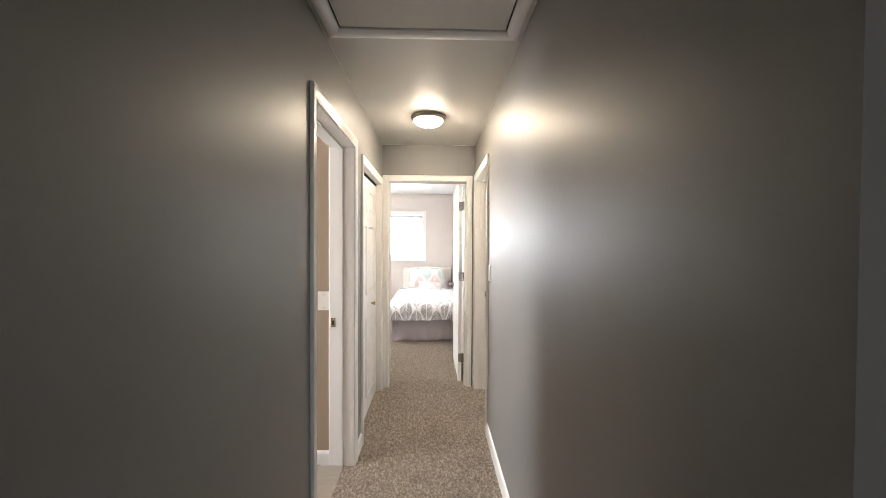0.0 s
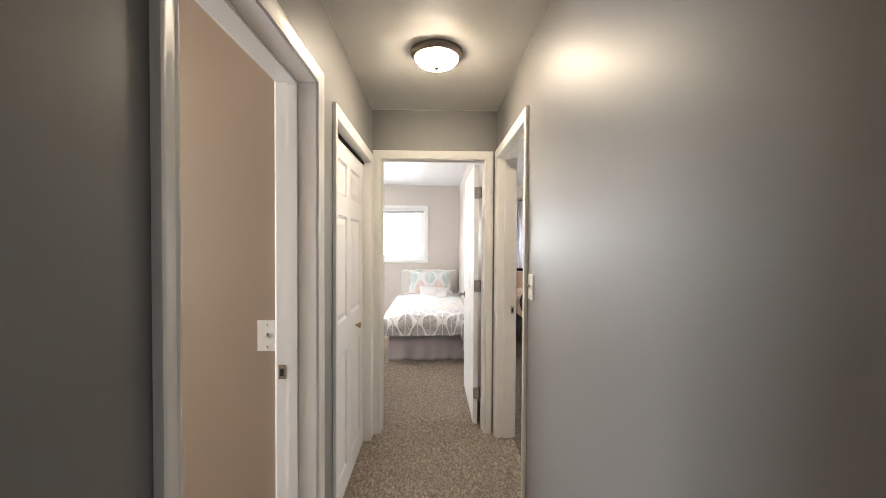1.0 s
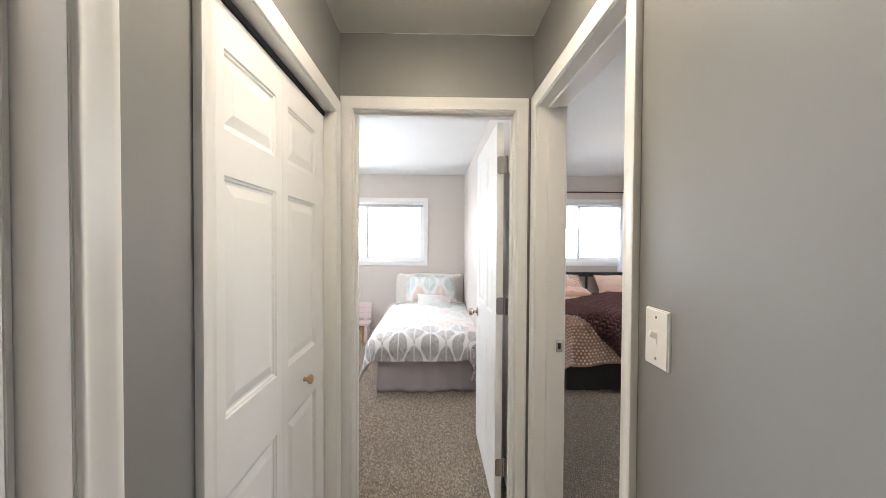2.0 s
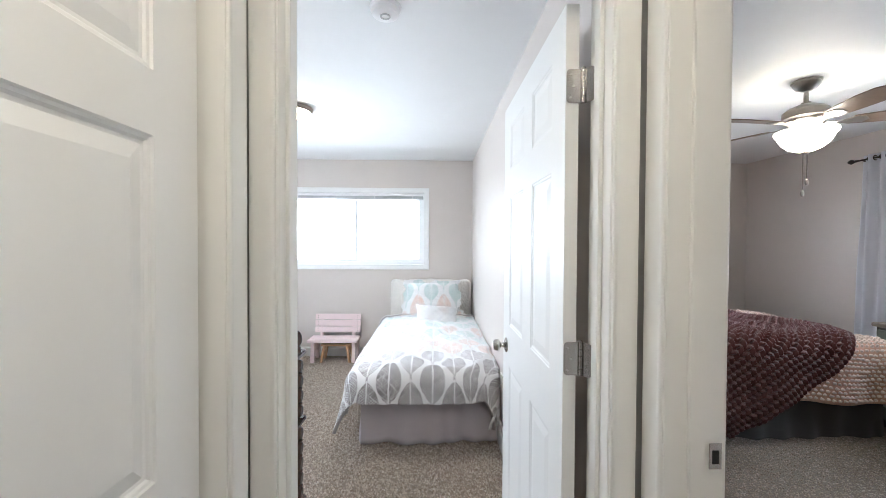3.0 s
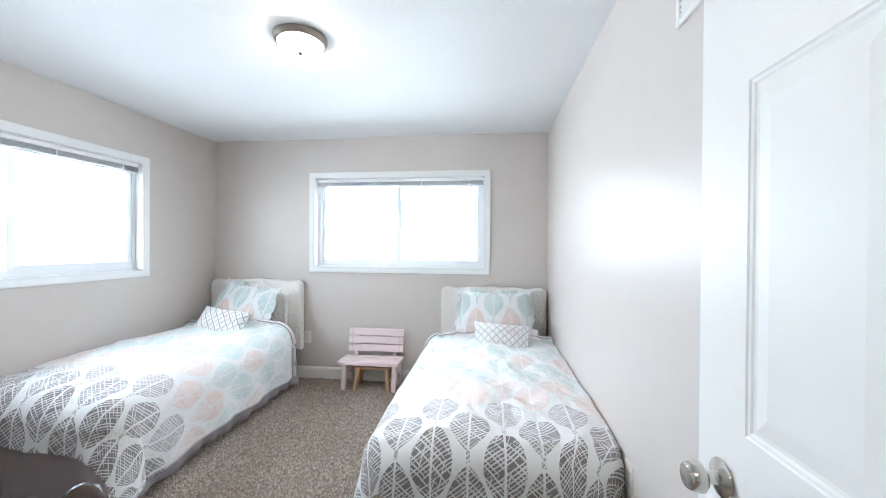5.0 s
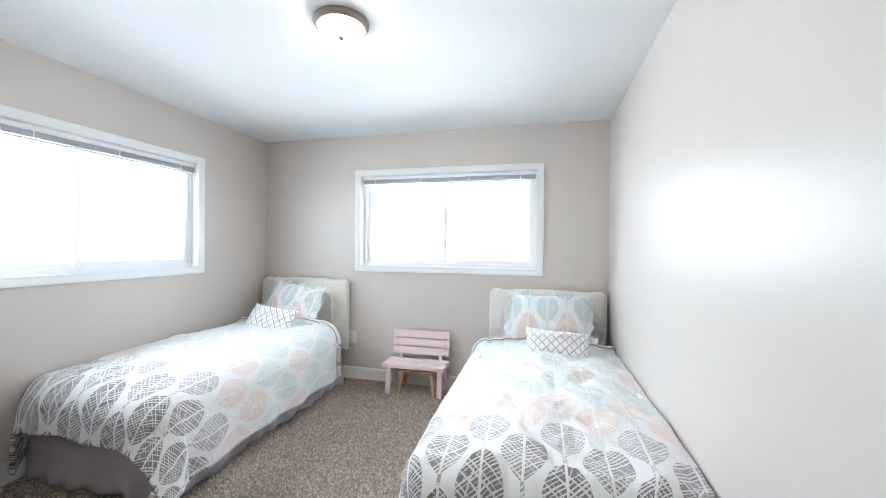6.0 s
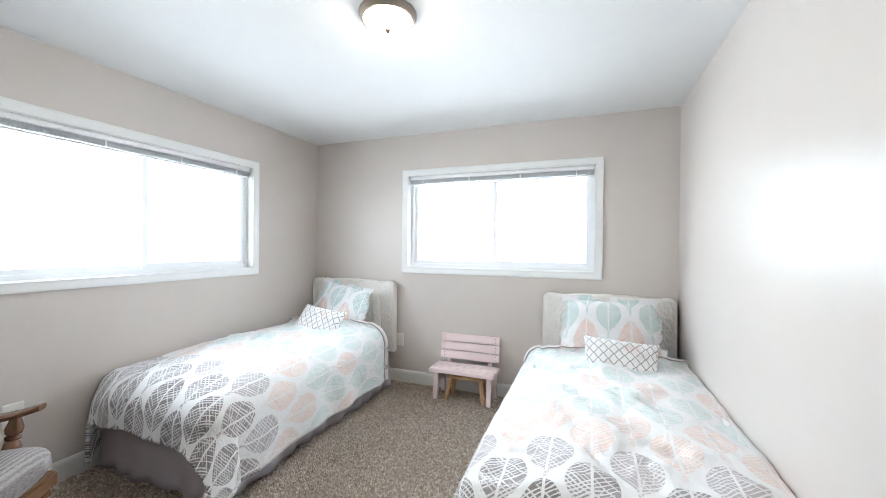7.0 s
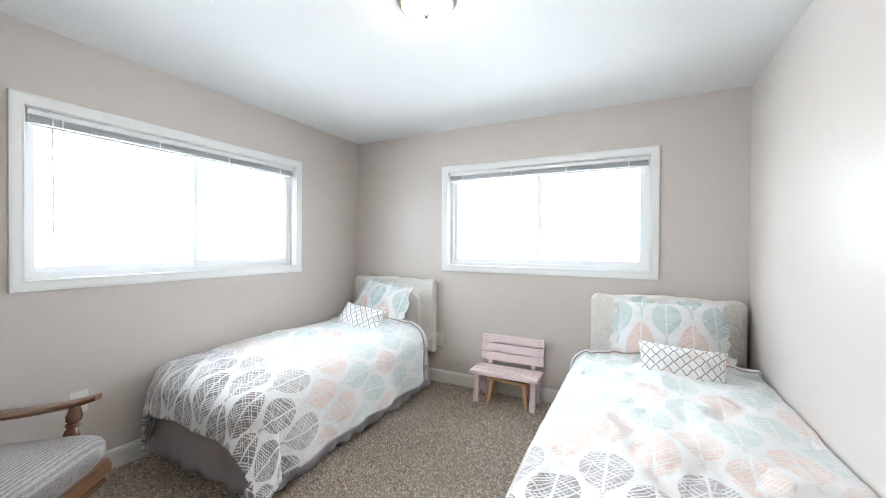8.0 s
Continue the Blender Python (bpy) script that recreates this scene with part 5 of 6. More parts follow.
for i in range(9):
    solid("headboard_slat", plain("espresso_slat", (0.02, 0.016, 0.014), 0.4), hb, (-HWM + 0.18 + i * 0.19, -HWM + 0.21 + i * 0.19, LM - 0.04, LM - 0.022, 0.68, 0.92))


def on_bed(u, v, lift=0.0, hw=HWM, top=BTOP, r=0.09, flare=0.05, seed=2.0):
    """A point of a cloth that lies on the main bed: u across from its middle, v up from the foot's edge."""
    du, dv = max(0.0, abs(u) - hw + 0.03), max(0.0, 0.03 - v)
    e = math.hypot(du, dv)
    cx, cy = max(-hw + 0.03, min(hw - 0.03, u)), max(0.03, v)
    puff = 0.030 * noise.noise((u * 2.3 + seed, v * 2.1, 0.7)) + 0.012 * noise.noise((u * 6, v * 6, seed))
    z = top + 0.03 * (1 - (cx / hw) ** 2) + puff
    p, nrm = Vector((cx, cy, z)), Vector((0, 0, 1))
    if e > 0:
        d = Vector((math.copysign(du, u) / e, -dv / e, 0))
        a = min(e / r, math.pi / 2)
        rest = max(0.0, e - r * math.pi / 2)
        corner = 2 * du * dv / (e * e)
        s = cy if dv == 0 else cx
        fold = (0.018 * math.sin(s * 13) + 0.02 * noise.noise((s * 4, seed, 0.5))) * min(1, rest / 0.15)
        p += d * (r * math.sin(a) + rest * (flare + 0.28 * corner) + fold)
        p.z -= r * (1 - math.cos(a)) + rest * (0.98 - 0.1 * corner)
        nrm = (d * math.sin(a) + Vector((0, 0, math.cos(a)))).normalized()
    return p + nrm * lift, nrm


quilt = thing("comforter", "blush comforter covered in raised pale tufts", "comforter", ((BX0 + BX1) / 2, BY0, 0))
U, V0, V1 = HWM + 0.31, -0.46, 1.16
bm = bmesh.new()
nu, nv = 90, 64
grid(bm, nu, nv, lambda i, j: on_bed(-U + 2 * U * i / nu, V0 + (V1 - V0) * j / nv)[0])
top_ = part("cover", bm, M_BLUSH, quilt, smooth=True)
md = top_.modifiers.new("thickness", "SOLIDIFY")
md.thickness, md.offset = 0.02, -1
bm = bmesh.new()
step = 0.037
rng_t = random.Random(8)
rj = 0
v = V0 + 0.03
while v < V1 - 0.02:
    u = -U + 0.02 + (step / 2 if rj % 2 else 0)
    while u < U - 0.02:
        p, nrm = on_bed(u, v, 0.002)
        t1 = nrm.orthogonal().normalized()
        t1 = (t1 + nrm.cross(t1) * rng_t.uniform(-0.6, 0.6)).normalized()
        t2 = nrm.cross(t1)
        p = p + t1 * rng_t.uniform(-0.004, 0.004)
        hk = rng_t.uniform(0.7, 1.35)
        base_ = [bm.verts.new(p + (t1 * math.cos(a) + t2 * math.sin(a)) * 0.0112) for a in (0.3, 1.35, 2.4, 3.44, 4.5, 5.5)]
        up_ = [bm.verts.new(p + (t1 * math.cos(a) + t2 * math.sin(a)) * 0.0062 + nrm * 0.017 * hk + t2 * -0.004 * hk) for a in (0.3, 1.35, 2.4, 3.44, 4.5, 5.5)]
        for i in range(6):
            bm.faces.new((base_[i], base_[(i + 1) % 6], up_[(i + 1) % 6], up_[i]))
        bm.faces.new(up_)
        u += step
    v += step * 0.8
    rj += 1
tagged(part("tufting", bm, M_TUFT, quilt, smooth=True), kind="stuff")


def knit(name):
    n = Nodes(name)
    co = n.coord()
    a = n.noise(co, 45, 4)
    b = n.noise(co, 260, 3)
    col = n.mix(n.math("ADD", n.math("MULTIPLY", a, 0.5), n.math("MULTIPLY", b, 0.5)), (0.030, 0.008, 0.008), (0.15, 0.042, 0.039))
    return n.done(col, 0.95, n.bump(b, 0.6, 0.004), Sheen_Weight=0.3)


# chunky knitted throw: rows of plaited loops over the foot of the bed
throw = thing("throw_blanket", "burgundy chunky-knit throw draped over the bed's foot", "blanket", ((BX0 + BX1) / 2, BY0, 0))
MX = (BX0 + BX1) / 2
QT, QR, QU, QL = (2.0 - MX, -0.70), (3.24 - MX, 0.36), (2.35 - MX, 1.42), (1.02 - MX, 0.40)


def throw_uv(a, b):
    """a runs from the tip to the right-hand corner, b from the tip to the left-hand corner."""
    k = [(1 - a) * (1 - b), a * (1 - b), a * b, (1 - a) * b]
    bow = math.sin(math.pi * a) * (1 - b) ** 2
    return tuple(sum(w * q[i] for w, q in zip(k, (QT, QR, QU, QL))) + bow * (0.09, -0.10)[i] for i in (0, 1))


n = 300
bm = bmesh.new()


def knit_place(i, j):
    a, b = i / n, j / n
    col = b * 29
    fc = col - int(col)
    x = abs(fc - 0.5) * 2
    leg = abs(math.sin(2 * math.pi * fc)) ** 0.6
    stitch = math.sin(2 * math.pi * a * 42 + x * 4.6 + 2 * noise.noise((a * 6, b * 6, 3)))
    lift = 0.016 + 0.029 * leg ** 0.8 * (0.5 + 0.5 * stitch)
    u, v = throw_uv(a, b)
    edge = min(a, 1 - a, b, 1 - b)
    lift *= min(1.0, 0.55 + edge * 14)
    wave = 0.02 * noise.noise((u * 4, v * 4, 8.0))
    return on_bed(u + 0.02 * noise.noise((a * 7, b * 7, 1)), v + 0.02 * noise.noise((a * 7, b * 7, 5)), lift + wave + 0.012)[0]


grid(bm, n, n, knit_place)
kb = part("knitted_cloth", bm, knit("burgundy_wool"), throw, smooth=True)
md = kb.modifiers.new("thickness", "SOLIDIFY")
md.thickness, md.offset = 0.012, -1
M_PTAN = cloth("tan_pillow_cotton", (0.60, 0.42, 0.325), vary=0.10)
for x, rz in ((1.72, 3), (2.66, -4)):
    pw, pd = 0.74, 0.19
    pil = cushion("pillow", pw, 0.40, pd, M_PTAN, "tan pillow with raised pale tufts at its end", "pillow", Matrix.Translation((x, 6.88, 0.80)) @ pose(0, 0, 0, -48, 0, rz), 0.02, 0.004, "pillows on the king bed")
    bm = bmesh.new()
    for i in range(6):
        for j in range(9):
            px, pz = pw / 2 - 0.03 - i * 0.032, -0.16 + j * 0.04 + (0.02 if i % 2 else 0)
            t = max(0.0, 1 - (abs(px) / (pw / 2)) ** 2.6) ** 0.55 * max(0.0, 1 - (abs(pz) / 0.2) ** 2.6) ** 0.55
            lathe(bm, [(0.0, -0.004), (0.011, -0.002), (0.008, 0.010), (0.0, 0.013)], 7, m=pose(px, -(pd / 2 * t + 0.003), pz, 90))
    tagged(part("tufting", bm, M_TUFT, pil, "pale raised tufts"), kind="stuff")
    cushion("pillow", 0.66, 0.36, 0.13, M_BLUSH, "blush pillow lying on the king bed", "pillow", Matrix.Translation((x + 0.03, 6.60, 0.742)) @ pose(0, 0, 0, -80, 0, -rz), 0.02, 0.004, "pillows on the king bed")

# curtains and rods


def voile(name, colour, through_light):
    """Thin cloth that lets part of the daylight through."""
    mat = cloth(name, colour, vary=0.04, relief=0.15)
    t = mat.node_tree
    thin_ = t.nodes.new("ShaderNodeBsdfTranslucent")
    thin_.inputs[0].default_value = (*colour, 1)
    mixed = t.nodes.new("ShaderNodeMixShader")
    mixed.inputs[0].default_value = through_light
    t.links.new(t.nodes["Principled BSDF"].outputs[0], mixed.inputs[1])
    t.links.new(thin_.outputs[0], mixed.inputs[2])
    t.links.new(mixed.outputs[0], t.nodes["Material Output"].inputs[0])
    return mat


M_CURT = voile("white_voile", (0.86, 0.87, 0.91), 0.5)


def curtain(at, rz, w, h, folds, label, flare=0.12, lean=0.0):
    """A grommet curtain that hangs in its own x-z plane from z=0 down."""
    ob = thing("curtain", label, "curtain", at, rz, "white curtains")
    bm = bmesh.new()
    nx, nz = folds * 14, 20

    def place(i, j):
        t, d = i / nx, j / nz
        ph = t * folds * 2 * math.pi
        amp = 0.030 * (1 - 0.25 * d) + 0.010 * noise.noise((t * 5, d * 2, 3))
        return (w * (t - 0.5) * (1 + flare * d) + lean * d * t + 0.006 * noise.noise((t * 9, d * 3, 1)), amp * math.sin(ph) + 0.01 * noise.noise((t * 3, d * 3, 7)), 0.035 - d * h)

    grid(bm, nx, nz, place)
    c = part("panel", bm, M_CURT, ob, smooth=True)
    md = c.modifiers.new("thickness", "SOLIDIFY")
    md.thickness = 0.0015
    for k in range(folds):
        for ph in (0.25, 0.75):
            x = w * ((k + ph + 0.25) / folds - 0.5)
            if abs(x) > w / 2:
                continue
            bm = bmesh.new()
            m = pose(x, 0, 0, 0, 90, 0)
            ring = [[bm.verts.new(m @ Vector(((0.020 + 0.005 * math.cos(q)) * math.cos(p), (0.020 + 0.005 * math.cos(q)) * math.sin(p), 0.004 * math.sin(q)))) for q in [k2 * math.pi / 3 for k2 in range(6)]] for p in [k1 * math.pi / 7 for k1 in range(14)]]
            for i in range(14):
                for j in range(6):
                    bm.faces.new((ring[i][j], ring[(i + 1) % 14][j], ring[(i + 1) % 14][(j + 1) % 6], ring[i][(j + 1) % 6]))
            part("grommet", bm, M_BRZROD, ob, smooth=True)
    return ob


def rod(a, b, out, label):
    """A curtain rod between two points, with finials and brackets to the wall in the direction out."""
    ob = thing("curtain_rod", label, "curtain rod", a, group="curtain rods")
    d = Vector(b) - Vector(a)
    bm = bmesh.new()
    tube(bm, [(0, 0, 0), d], 0.008, 12)
    part("pole", bm, M_BRZROD, ob, smooth=True)
    u = d.normalized()
    for p, s in ((Vector((0, 0, 0)), -1), (d, 1)):
        bm = bmesh.new()
        m = Matrix.Translation(p) @ (u * s).to_track_quat("Z", "Y").to_matrix().to_4x4()
        lathe(bm, [(0.0, -0.004), (0.011, -0.004), (0.012, 0.004), (0.007, 0.010), (0.011, 0.018), (0.020, 0.030), (0.022, 0.042), (0.014, 0.060), (0.005, 0.070), (0.0, 0.072)], 18, m=m)
        part("finial", bm, M_BRZROD, ob, smooth=True)
        q = p - u * s * 0.06
        bm = bmesh.new()
        tube(bm, [q - Vector((0, 0, 0.012)), q + Vector(out) * 0.5 - Vector((0, 0, 0.014)), q + Vector(out)], 0.005, 8)
        lathe(bm, [(0, -0.006), (0.02, -0.006), (0.02, 0), (0, 0)], 16, m=Matrix.Translation(q + Vector(out)) @ Vector(out).to_track_quat("Z", "Y").to_matrix().to_4x4())
        part("bracket", bm, M_BRZROD, ob, smooth=True)
    return ob


rod((1.30, 7.095, 2.150), (3.03, 7.095, 2.150), (0, 0.079, 0), "dark bronze curtain rod with bud finials")
rod((3.775, 5.90, 2.150), (3.775, 3.90, 2.150), (0.074, 0, 0), "dark bronze curtain rod with bud finials")
curtain((2.875, 7.095, 2.150), 0, 0.28, 1.95, 4, "white grommet curtain drawn aside at the window", 0.75, 0.05)
curtain((1.45, 7.095, 2.150), 0, 0.30, 1.95, 4, "white grommet curtain drawn aside at the window")
curtain((3.775, 5.66, 2.150), -90, 0.36, 2.05, 4, "white grommet curtain drawn aside at the window", 0.35)
curtain((3.775, 4.08, 2.150), -90, 0.36, 2.05, 4, "white grommet curtain drawn aside at the window")

# striped dresser and humidifier
M_SAGE = plain("sage_paint", (0.135, 0.155, 0.125), 0.55, grain=30, vary=0.22, relief=0.25)
M_WHITEW = plain("whitewash_paint", (0.62, 0.62, 0.60), 0.55, grain=30, vary=0.15, relief=0.25)
M_FIR = plain("deep_green_paint", (0.05, 0.068, 0.052), 0.5, grain=30, vary=0.25)
M_CARC = wood("grey_brown_wood", (0.13, 0.105, 0.085), (0.24, 0.20, 0.165), 0.45, (8, 1.5, 8))
dr = thing("dresser", "low dresser with drawers striped in sage, white and green", "dresser", (3.375, 4.775, 0))
DY = 0.62
bm = bmesh.new()
box(bm, 0.012, 0.425, -DY, DY, 0.05, 0.765, 0.004)
for y in (-DY + 0.03, DY - 0.03):
    box(bm, 0.03, 0.08, y - 0.025, y + 0.025, 0.0, 0.05)
    box(bm, 0.35, 0.40, y - 0.025, y + 0.025, 0.0, 0.05)
part("carcass", bm, plain("dark_carcass", (0.035, 0.035, 0.032), 0.5), dr, smooth=True)
solid("top", M_CARC, dr, (-0.015, 0.43, -DY - 0.015, DY + 0.015, 0.766, 0.796), bevel=0.005)
M_PULL = plain("dark_pull", (0.03, 0.028, 0.026), 0.4, 0.8)
for c in range(3):
    y1 = DY - 0.022 - c * 0.405
    for r in range(2):
        z1 = 0.745 - r * 0.345
        dw = solid("drawer", M_SAGE, dr, (-0.004, 0.0115, y1 - 0.385, y1, z1 - 0.325, z1))
        for k, (mt, hh) in enumerate(((M_SAGE, 0.128), (M_WHITEW, 0.098), (M_FIR if r == 0 else M_SAGE, 0.092))):
            zt = z1 - (0, 0.130, 0.230)[k]
            solid("board", mt, dw, (-0.016, -0.0045, y1 - 0.384, y1 - 0.001, zt - hh, zt), bevel=0.003)
        bm = bmesh.new()
        yc = y1 - 0.192
        tube(bm, [(-0.016, yc - 0.055, z1 - 0.05), (-0.034, yc - 0.05, z1 - 0.066), (-0.036, yc, z1 - 0.072), (-0.034, yc + 0.05, z1 - 0.066), (-0.016, yc + 0.055, z1 - 0.05)], 0.005, 8)
        part("pull", bm, M_PULL, dw, "dark bail pull", smooth=True)
hum = thing("humidifier", "round white humidifier with a chrome band on the dresser", "humidifier", (3.605, 5.18, 0.797))
bm = bmesh.new()
lathe(bm, [(0.0, 0.0), (0.128, 0.0), (0.132, 0.006), (0.132, 0.078), (0.0, 0.078)], 40)
part("base", bm, plain("white_appliance", (0.78, 0.79, 0.80), 0.25, vary=0.02), hum, smooth=True)
bm = bmesh.new()
lathe(bm, [(0.0, 0.078), (0.1335, 0.078), (0.1335, 0.088), (0.0, 0.088)], 40)
part("chrome_band", bm, M_NICKEL, hum, "chrome band", smooth=True)
bm = bmesh.new()
lathe(bm, [(0.0, 0.088), (0.128, 0.088), (0.126, 0.25), (0.118, 0.270), (0.10, 0.276), (0.0, 0.276)], 40)
part("tank", bm, plain("white_tank", (0.80, 0.82, 0.84), 0.2, vary=0.02), hum, smooth=True)
bm = bmesh.new()
lathe(bm, [(0.0, 0.0), (0.024, 0.0), (0.024, 0.008), (0.019, 0.016), (0.0, 0.017)], 24, m=pose(-0.113, -0.068, 0.042, 90, 0, -59))
part("dial", bm, M_PULL, hum, "dark dial", smooth=True)

# ceiling fan with light
fan = thing("ceiling_fan", "five-blade ceiling fan with lit frosted glass bowl", "ceiling fan", (2.235, 4.84, HALL_Z))
M_FAN = plain("pewter", (0.34, 0.31, 0.28), 0.32, 1.0, vary=0.12)
M_BLADE = wood("brown_blade", (0.115, 0.075, 0.052), (0.25, 0.175, 0.12), 0.4, (1.5, 12, 12))
bm = bmesh.new()
lathe(bm, [(0.0, -0.0005), (0.072, -0.0005), (0.0745, -0.006), (0.073, -0.012), (0.068, -0.014), (0.066, -0.028), (0.052, -0.048), (0.030, -0.060), (0.016, -0.066), (0.0, -0.066)], 36)
part("canopy", bm, M_FAN, fan, smooth=True)
bm = bmesh.new()
lathe(bm, [(0.0, -0.062), (0.0125, -0.062), (0.0125, -0.130), (0.024, -0.133), (0.026, -0.148), (0.0, -0.148)], 20)
part("downrod", bm, M_FAN, fan, smooth=True)
bm = bmesh.new()
lathe(bm, [(0.0, -0.146), (0.045, -0.148), (0.085, -0.166), (0.108, -0.184), (0.112, -0.190), (0.112, -0.228), (0.104, -0.236), (0.100, -0.250), (0.080, -0.262), (0.066, -0.282), (0.060, -0.306), (0.0, -0.306)], 40)
part("motor_housing", bm, M_FAN, fan, smooth=True)
bm = bmesh.new()
lathe(bm, [(0.146, -0.306), (0.150, -0.311), (0.146, -0.325), (0.133, -0.338), (0.130, -0.350), (0.112, -0.382), (0.082, -0.410), (0.045, -0.428), (0.0, -0.434)], 44)
part("bowl", bm, M_BOWL, fan, "lit frosted glass bowl", smooth=True)
bm = bmesh.new()
lathe(bm, [(0.0, -0.429), (0.018, -0.431), (0.020, -0.438), (0.010, -0.446), (0.0, -0.447)], 16)
part("bowl_cap", bm, M_FAN, fan, smooth=True)
for x, l in ((-0.012, 0.20), (0.014, 0.13)):
    bm = bmesh.new()
    tube(bm, [(x, 0, -0.440), (x, 0, -0.472 - l)], 0.0034, 8)
    lathe(bm, [(0, 0.004), (0.006, 0.0), (0.0095, -0.010), (0.0095, -0.026), (0.004, -0.036), (0, -0.037)], 12, (x, 0, -0.472 - l))
    part("pull_chain", bm, M_FAN, fan, smooth=True)
for k in range(5):
    ang = 42 + 72 * k
    m = pose(0, 0, -0.262, 0, 0, ang) @ pose(0, 0, 0, -12, 0, 0)
    bm = bmesh.new()
    pts = [(0.20, -0.048), (0.30, -0.058), (0.43, -0.066), (0.525, -0.064), (0.565, -0.048), (0.582, -0.015), (0.582, 0.015), (0.565, 0.048), (0.525, 0.064), (0.43, 0.066), (0.30, 0.058), (0.20, 0.048)]
    outline(bm, pts, 0.006, 0.002, 1, m @ pose(0, 0, 0, -90))
    bl = part("blade", bm, M_BLADE, fan, smooth=True)
    bm = bmesh.new()
    outline(bm, [(0.09, -0.018), (0.16, -0.014), (0.20, -0.040), (0.255, -0.034), (0.275, 0.0), (0.255, 0.034), (0.20, 0.040), (0.16, 0.014), (0.09, 0.018)], 0.005, 0.0015, 1, m @ pose(0, 0, -0.006, -90))
    part("blade_bracket", bm, M_FAN, bl, smooth=True)

# ---- bathroom seen through its door ----
M_PLANK = wood("grey_wood_tile", (0.20, 0.165, 0.135), (0.40, 0.35, 0.30), 0.35, (2, 12, 2))
plank_floor = thing("bathroom_floor", "grey wood-look plank tile floor", "floor", kind="structure")
for i in range(13):
    x1 = -0.515 - i * 0.152
    off = (i * 0.37) % 0.9
    y = 0.70
    first = True
    while y < 3.338:
        y2 = min(3.338, y + (off + 0.1 if first else 0.9))
        first = False
        x0, xe = max(-2.598, x1 - 0.149), x1
        if i == 0:
            seg = (max(y, BATH_DOOR[0] + 0.002), min(y2, BATH_DOOR[1] - 0.002))
        elif x1 > -1.13:
            seg = (y, min(y2, 2.13))
        else:
            seg = (y, y2)
        if seg[1] - seg[0] > 0.02 and xe - x0 > 0.02:
            solid("plank", M_PLANK, plank_floor, (x0, xe, seg[0], seg[1] - 0.003, 0.0005, 0.008))
        y = y2
van = thing("vanity", "dark brown bathroom vanity with pale top", "vanity", (-1.95, 3.336, 0))
M_ESP = wood("dark_vanity_wood", (0.03, 0.017, 0.011), (0.075, 0.042, 0.027), 0.35, (8, 8, 1))
solid("cabinet", M_ESP, van, (-0.60, 0.42, -0.52, 0.0, 0.09, 0.82), (-0.58, 0.40, -0.46, -0.02, 0.0, 0.09), bevel=0.004)
solid("countertop", plain("cream_top", (0.68, 0.62, 0.55), 0.2, vary=0.06), van, (-0.62, 0.44, -0.545, 0.0, 0.82, 0.852), bevel=0.006)
for x0, x1 in ((-0.585, -0.10), (-0.085, 0.405)):
    d = solid("cabinet_door", M_ESP, van, (x0, x1, -0.539, -0.521, 0.12, 0.60), bevel=0.004)
    solid("drawer_front", M_ESP, van, (x0, x1, -0.539, -0.521, 0.62, 0.80), bevel=0.004)
mir = thing("mirror", "wall mirror in a black beaded frame", "mirror", (-2.08, 3.338, 1.52))
n_ = Nodes("mirror_silver")
solid("glass", n_.done((0.9, 0.9, 0.9), 0.02, metal=1.0), mir, (-0.36, 0.36, -0.012, -0.002, -0.40, 0.40))
M_BLK = plain("black_frame", (0.02, 0.018, 0.016), 0.35, vary=0.2)
for b in ((-0.42, -0.355, -0.028, -0.002, -0.46, 0.46), (0.355, 0.42, -0.028, -0.002, -0.46, 0.46), (-0.355, 0.355, -0.028, -0.002, -0.46, -0.395), (-0.355, 0.355, -0.028, -0.002, 0.395, 0.46)):
    solid("frame_bar", M_BLK, mir, b, bevel=0.006)
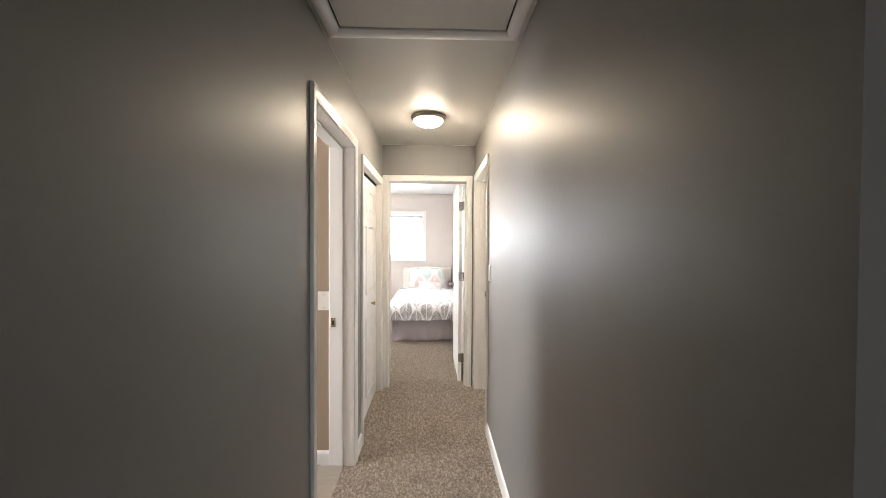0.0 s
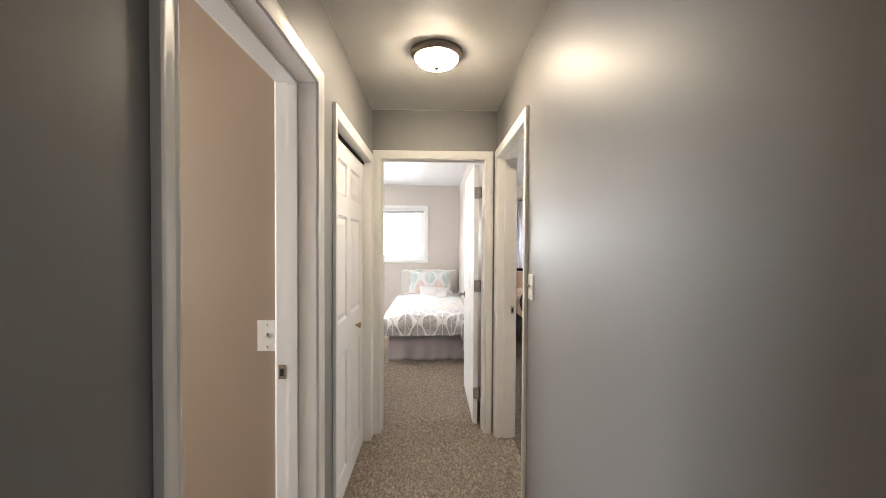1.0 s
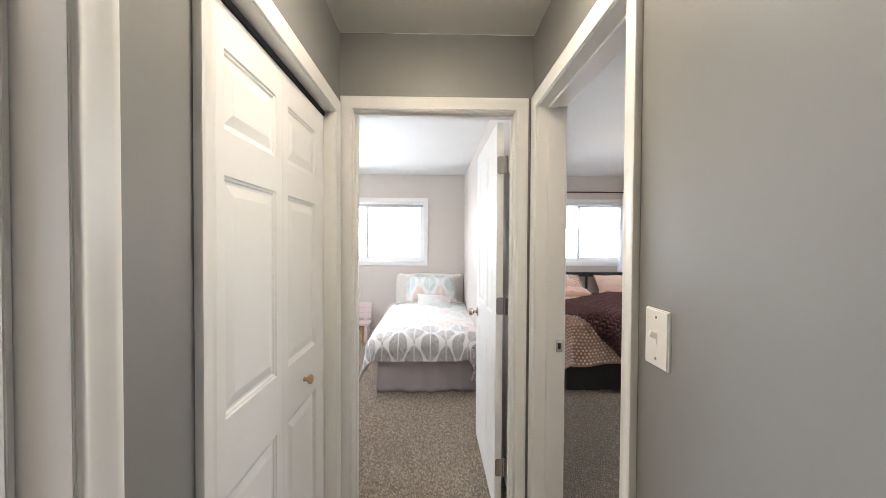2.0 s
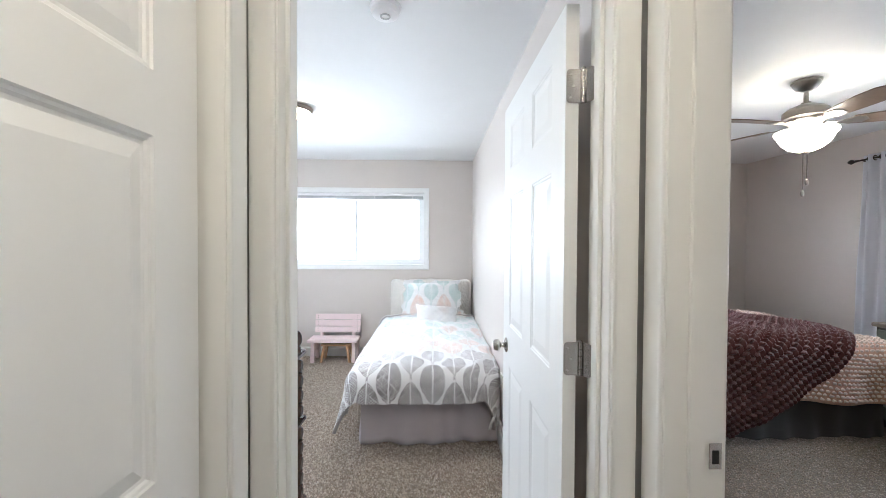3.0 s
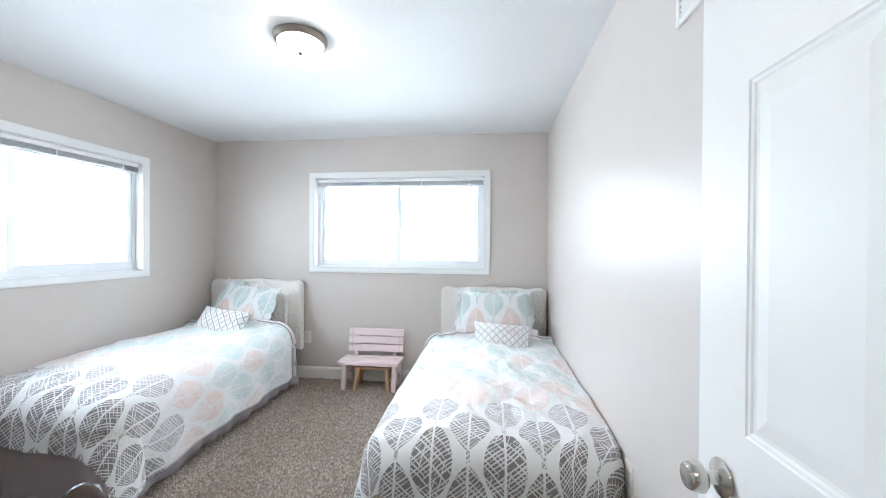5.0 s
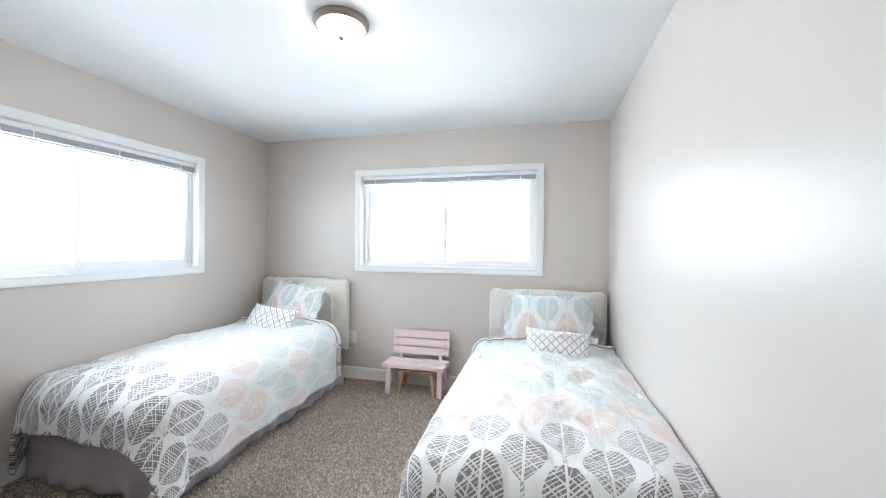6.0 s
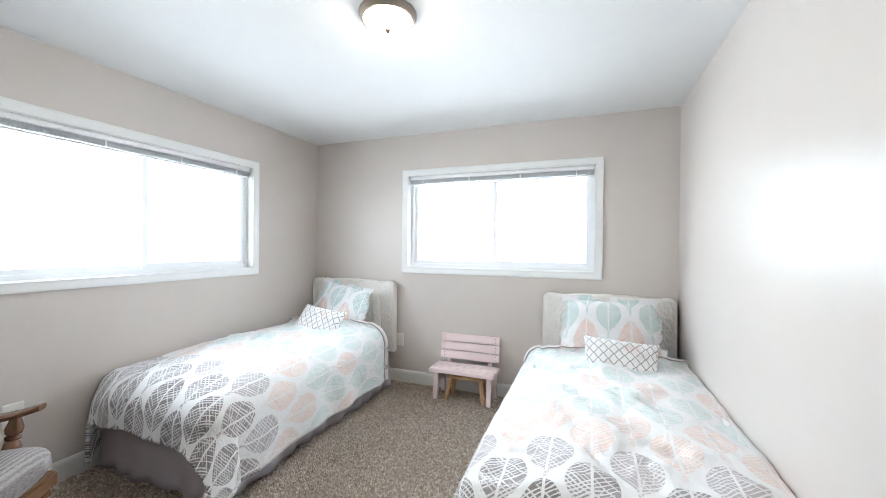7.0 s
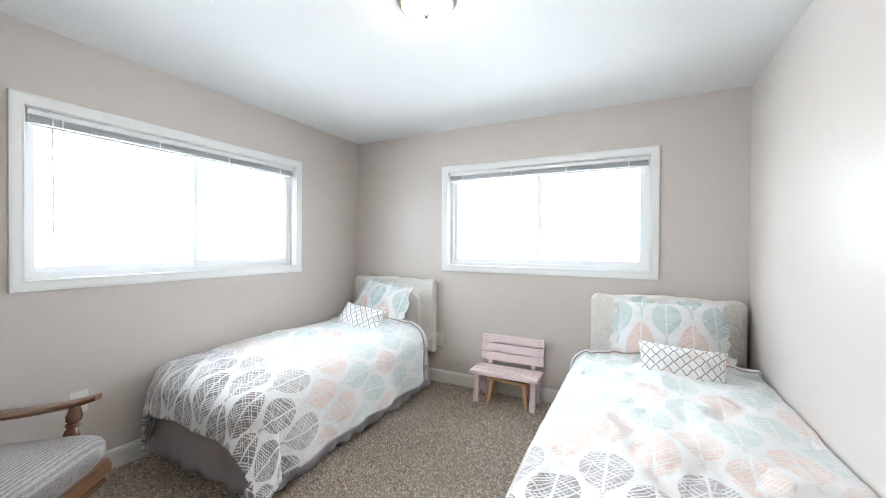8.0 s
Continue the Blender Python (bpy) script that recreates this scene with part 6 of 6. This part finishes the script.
for sx in (-0.387, 0.387):
    bm = bmesh.new()
    for k in range(44):
        lathe(bm, [(0.0, -0.009), (0.006, -0.006), (0.0085, 0.0), (0.006, 0.006), (0.0, 0.009)], 6, (sx, -0.030, -0.43 + k * 0.02))
    part("beading", bm, plain("aged_silver", (0.45, 0.42, 0.36), 0.35, 0.8), mir, smooth=True)
tier = thing("tier_rack", "three-tier glass rack with bottles and folded cloths", "rack", (-1.78, 2.98, 0.853))
M_CLEAR = plain("pale_glassware", (0.62, 0.60, 0.58), 0.1, vary=0.1)
for z in (0.0, 0.16, 0.32):
    solid("tray", M_NICKEL, tier, (-0.14, 0.14, -0.10, 0.10, z, z + 0.008), bevel=0.002)
for x in (-0.13, 0.13):
    bm = bmesh.new()
    tube(bm, [(x, 0, 0.0), (x, 0, 0.36)], 0.004, 8)
    part("upright", bm, M_NICKEL, tier, smooth=True)
for z in (0.008, 0.168, 0.328):
    for x, r, h in ((-0.09, 0.022, 0.10), (-0.03, 0.028, 0.075), (0.035, 0.020, 0.11), (0.095, 0.025, 0.085)):
        ob = thing("bottle", "small pale toiletry bottle on the tier rack", "bottle", (-1.78 + x, 2.94, 0.853 + z), group="bottles on the rack")
        bm = bmesh.new()
        lathe(bm, [(0, 0), (r, 0), (r, h * 0.65), (r * 0.45, h * 0.78), (r * 0.45, h * 0.82), (0, h * 0.82)], 16)
        part("body", bm, M_CLEAR, ob, smooth=True)
        bm = bmesh.new()
        lathe(bm, [(0, h * 0.82), (r * 0.5, h * 0.82), (r * 0.5, h), (0, h)], 12)
        part("cap", bm, M_NICKEL, ob, smooth=True)
vl = thing("vanity_light", "two-globe bathroom wall light, lit", "wall lamp", (-2.40, 3.338, 2.13))
solid("bar", M_NICKEL, vl, (-0.17, 0.17, -0.03, -0.001, -0.03, 0.03), bevel=0.004)
for x in (-0.10, 0.10):
    bm = bmesh.new()
    bmesh.ops.create_uvsphere(bm, u_segments=20, v_segments=12, radius=0.055, matrix=Matrix.Translation((x, -0.09, 0)))
    part("globe", bm, glow("lit_globe", (1.0, 0.74, 0.46), 12.0), vl, "lit frosted globe", smooth=True)
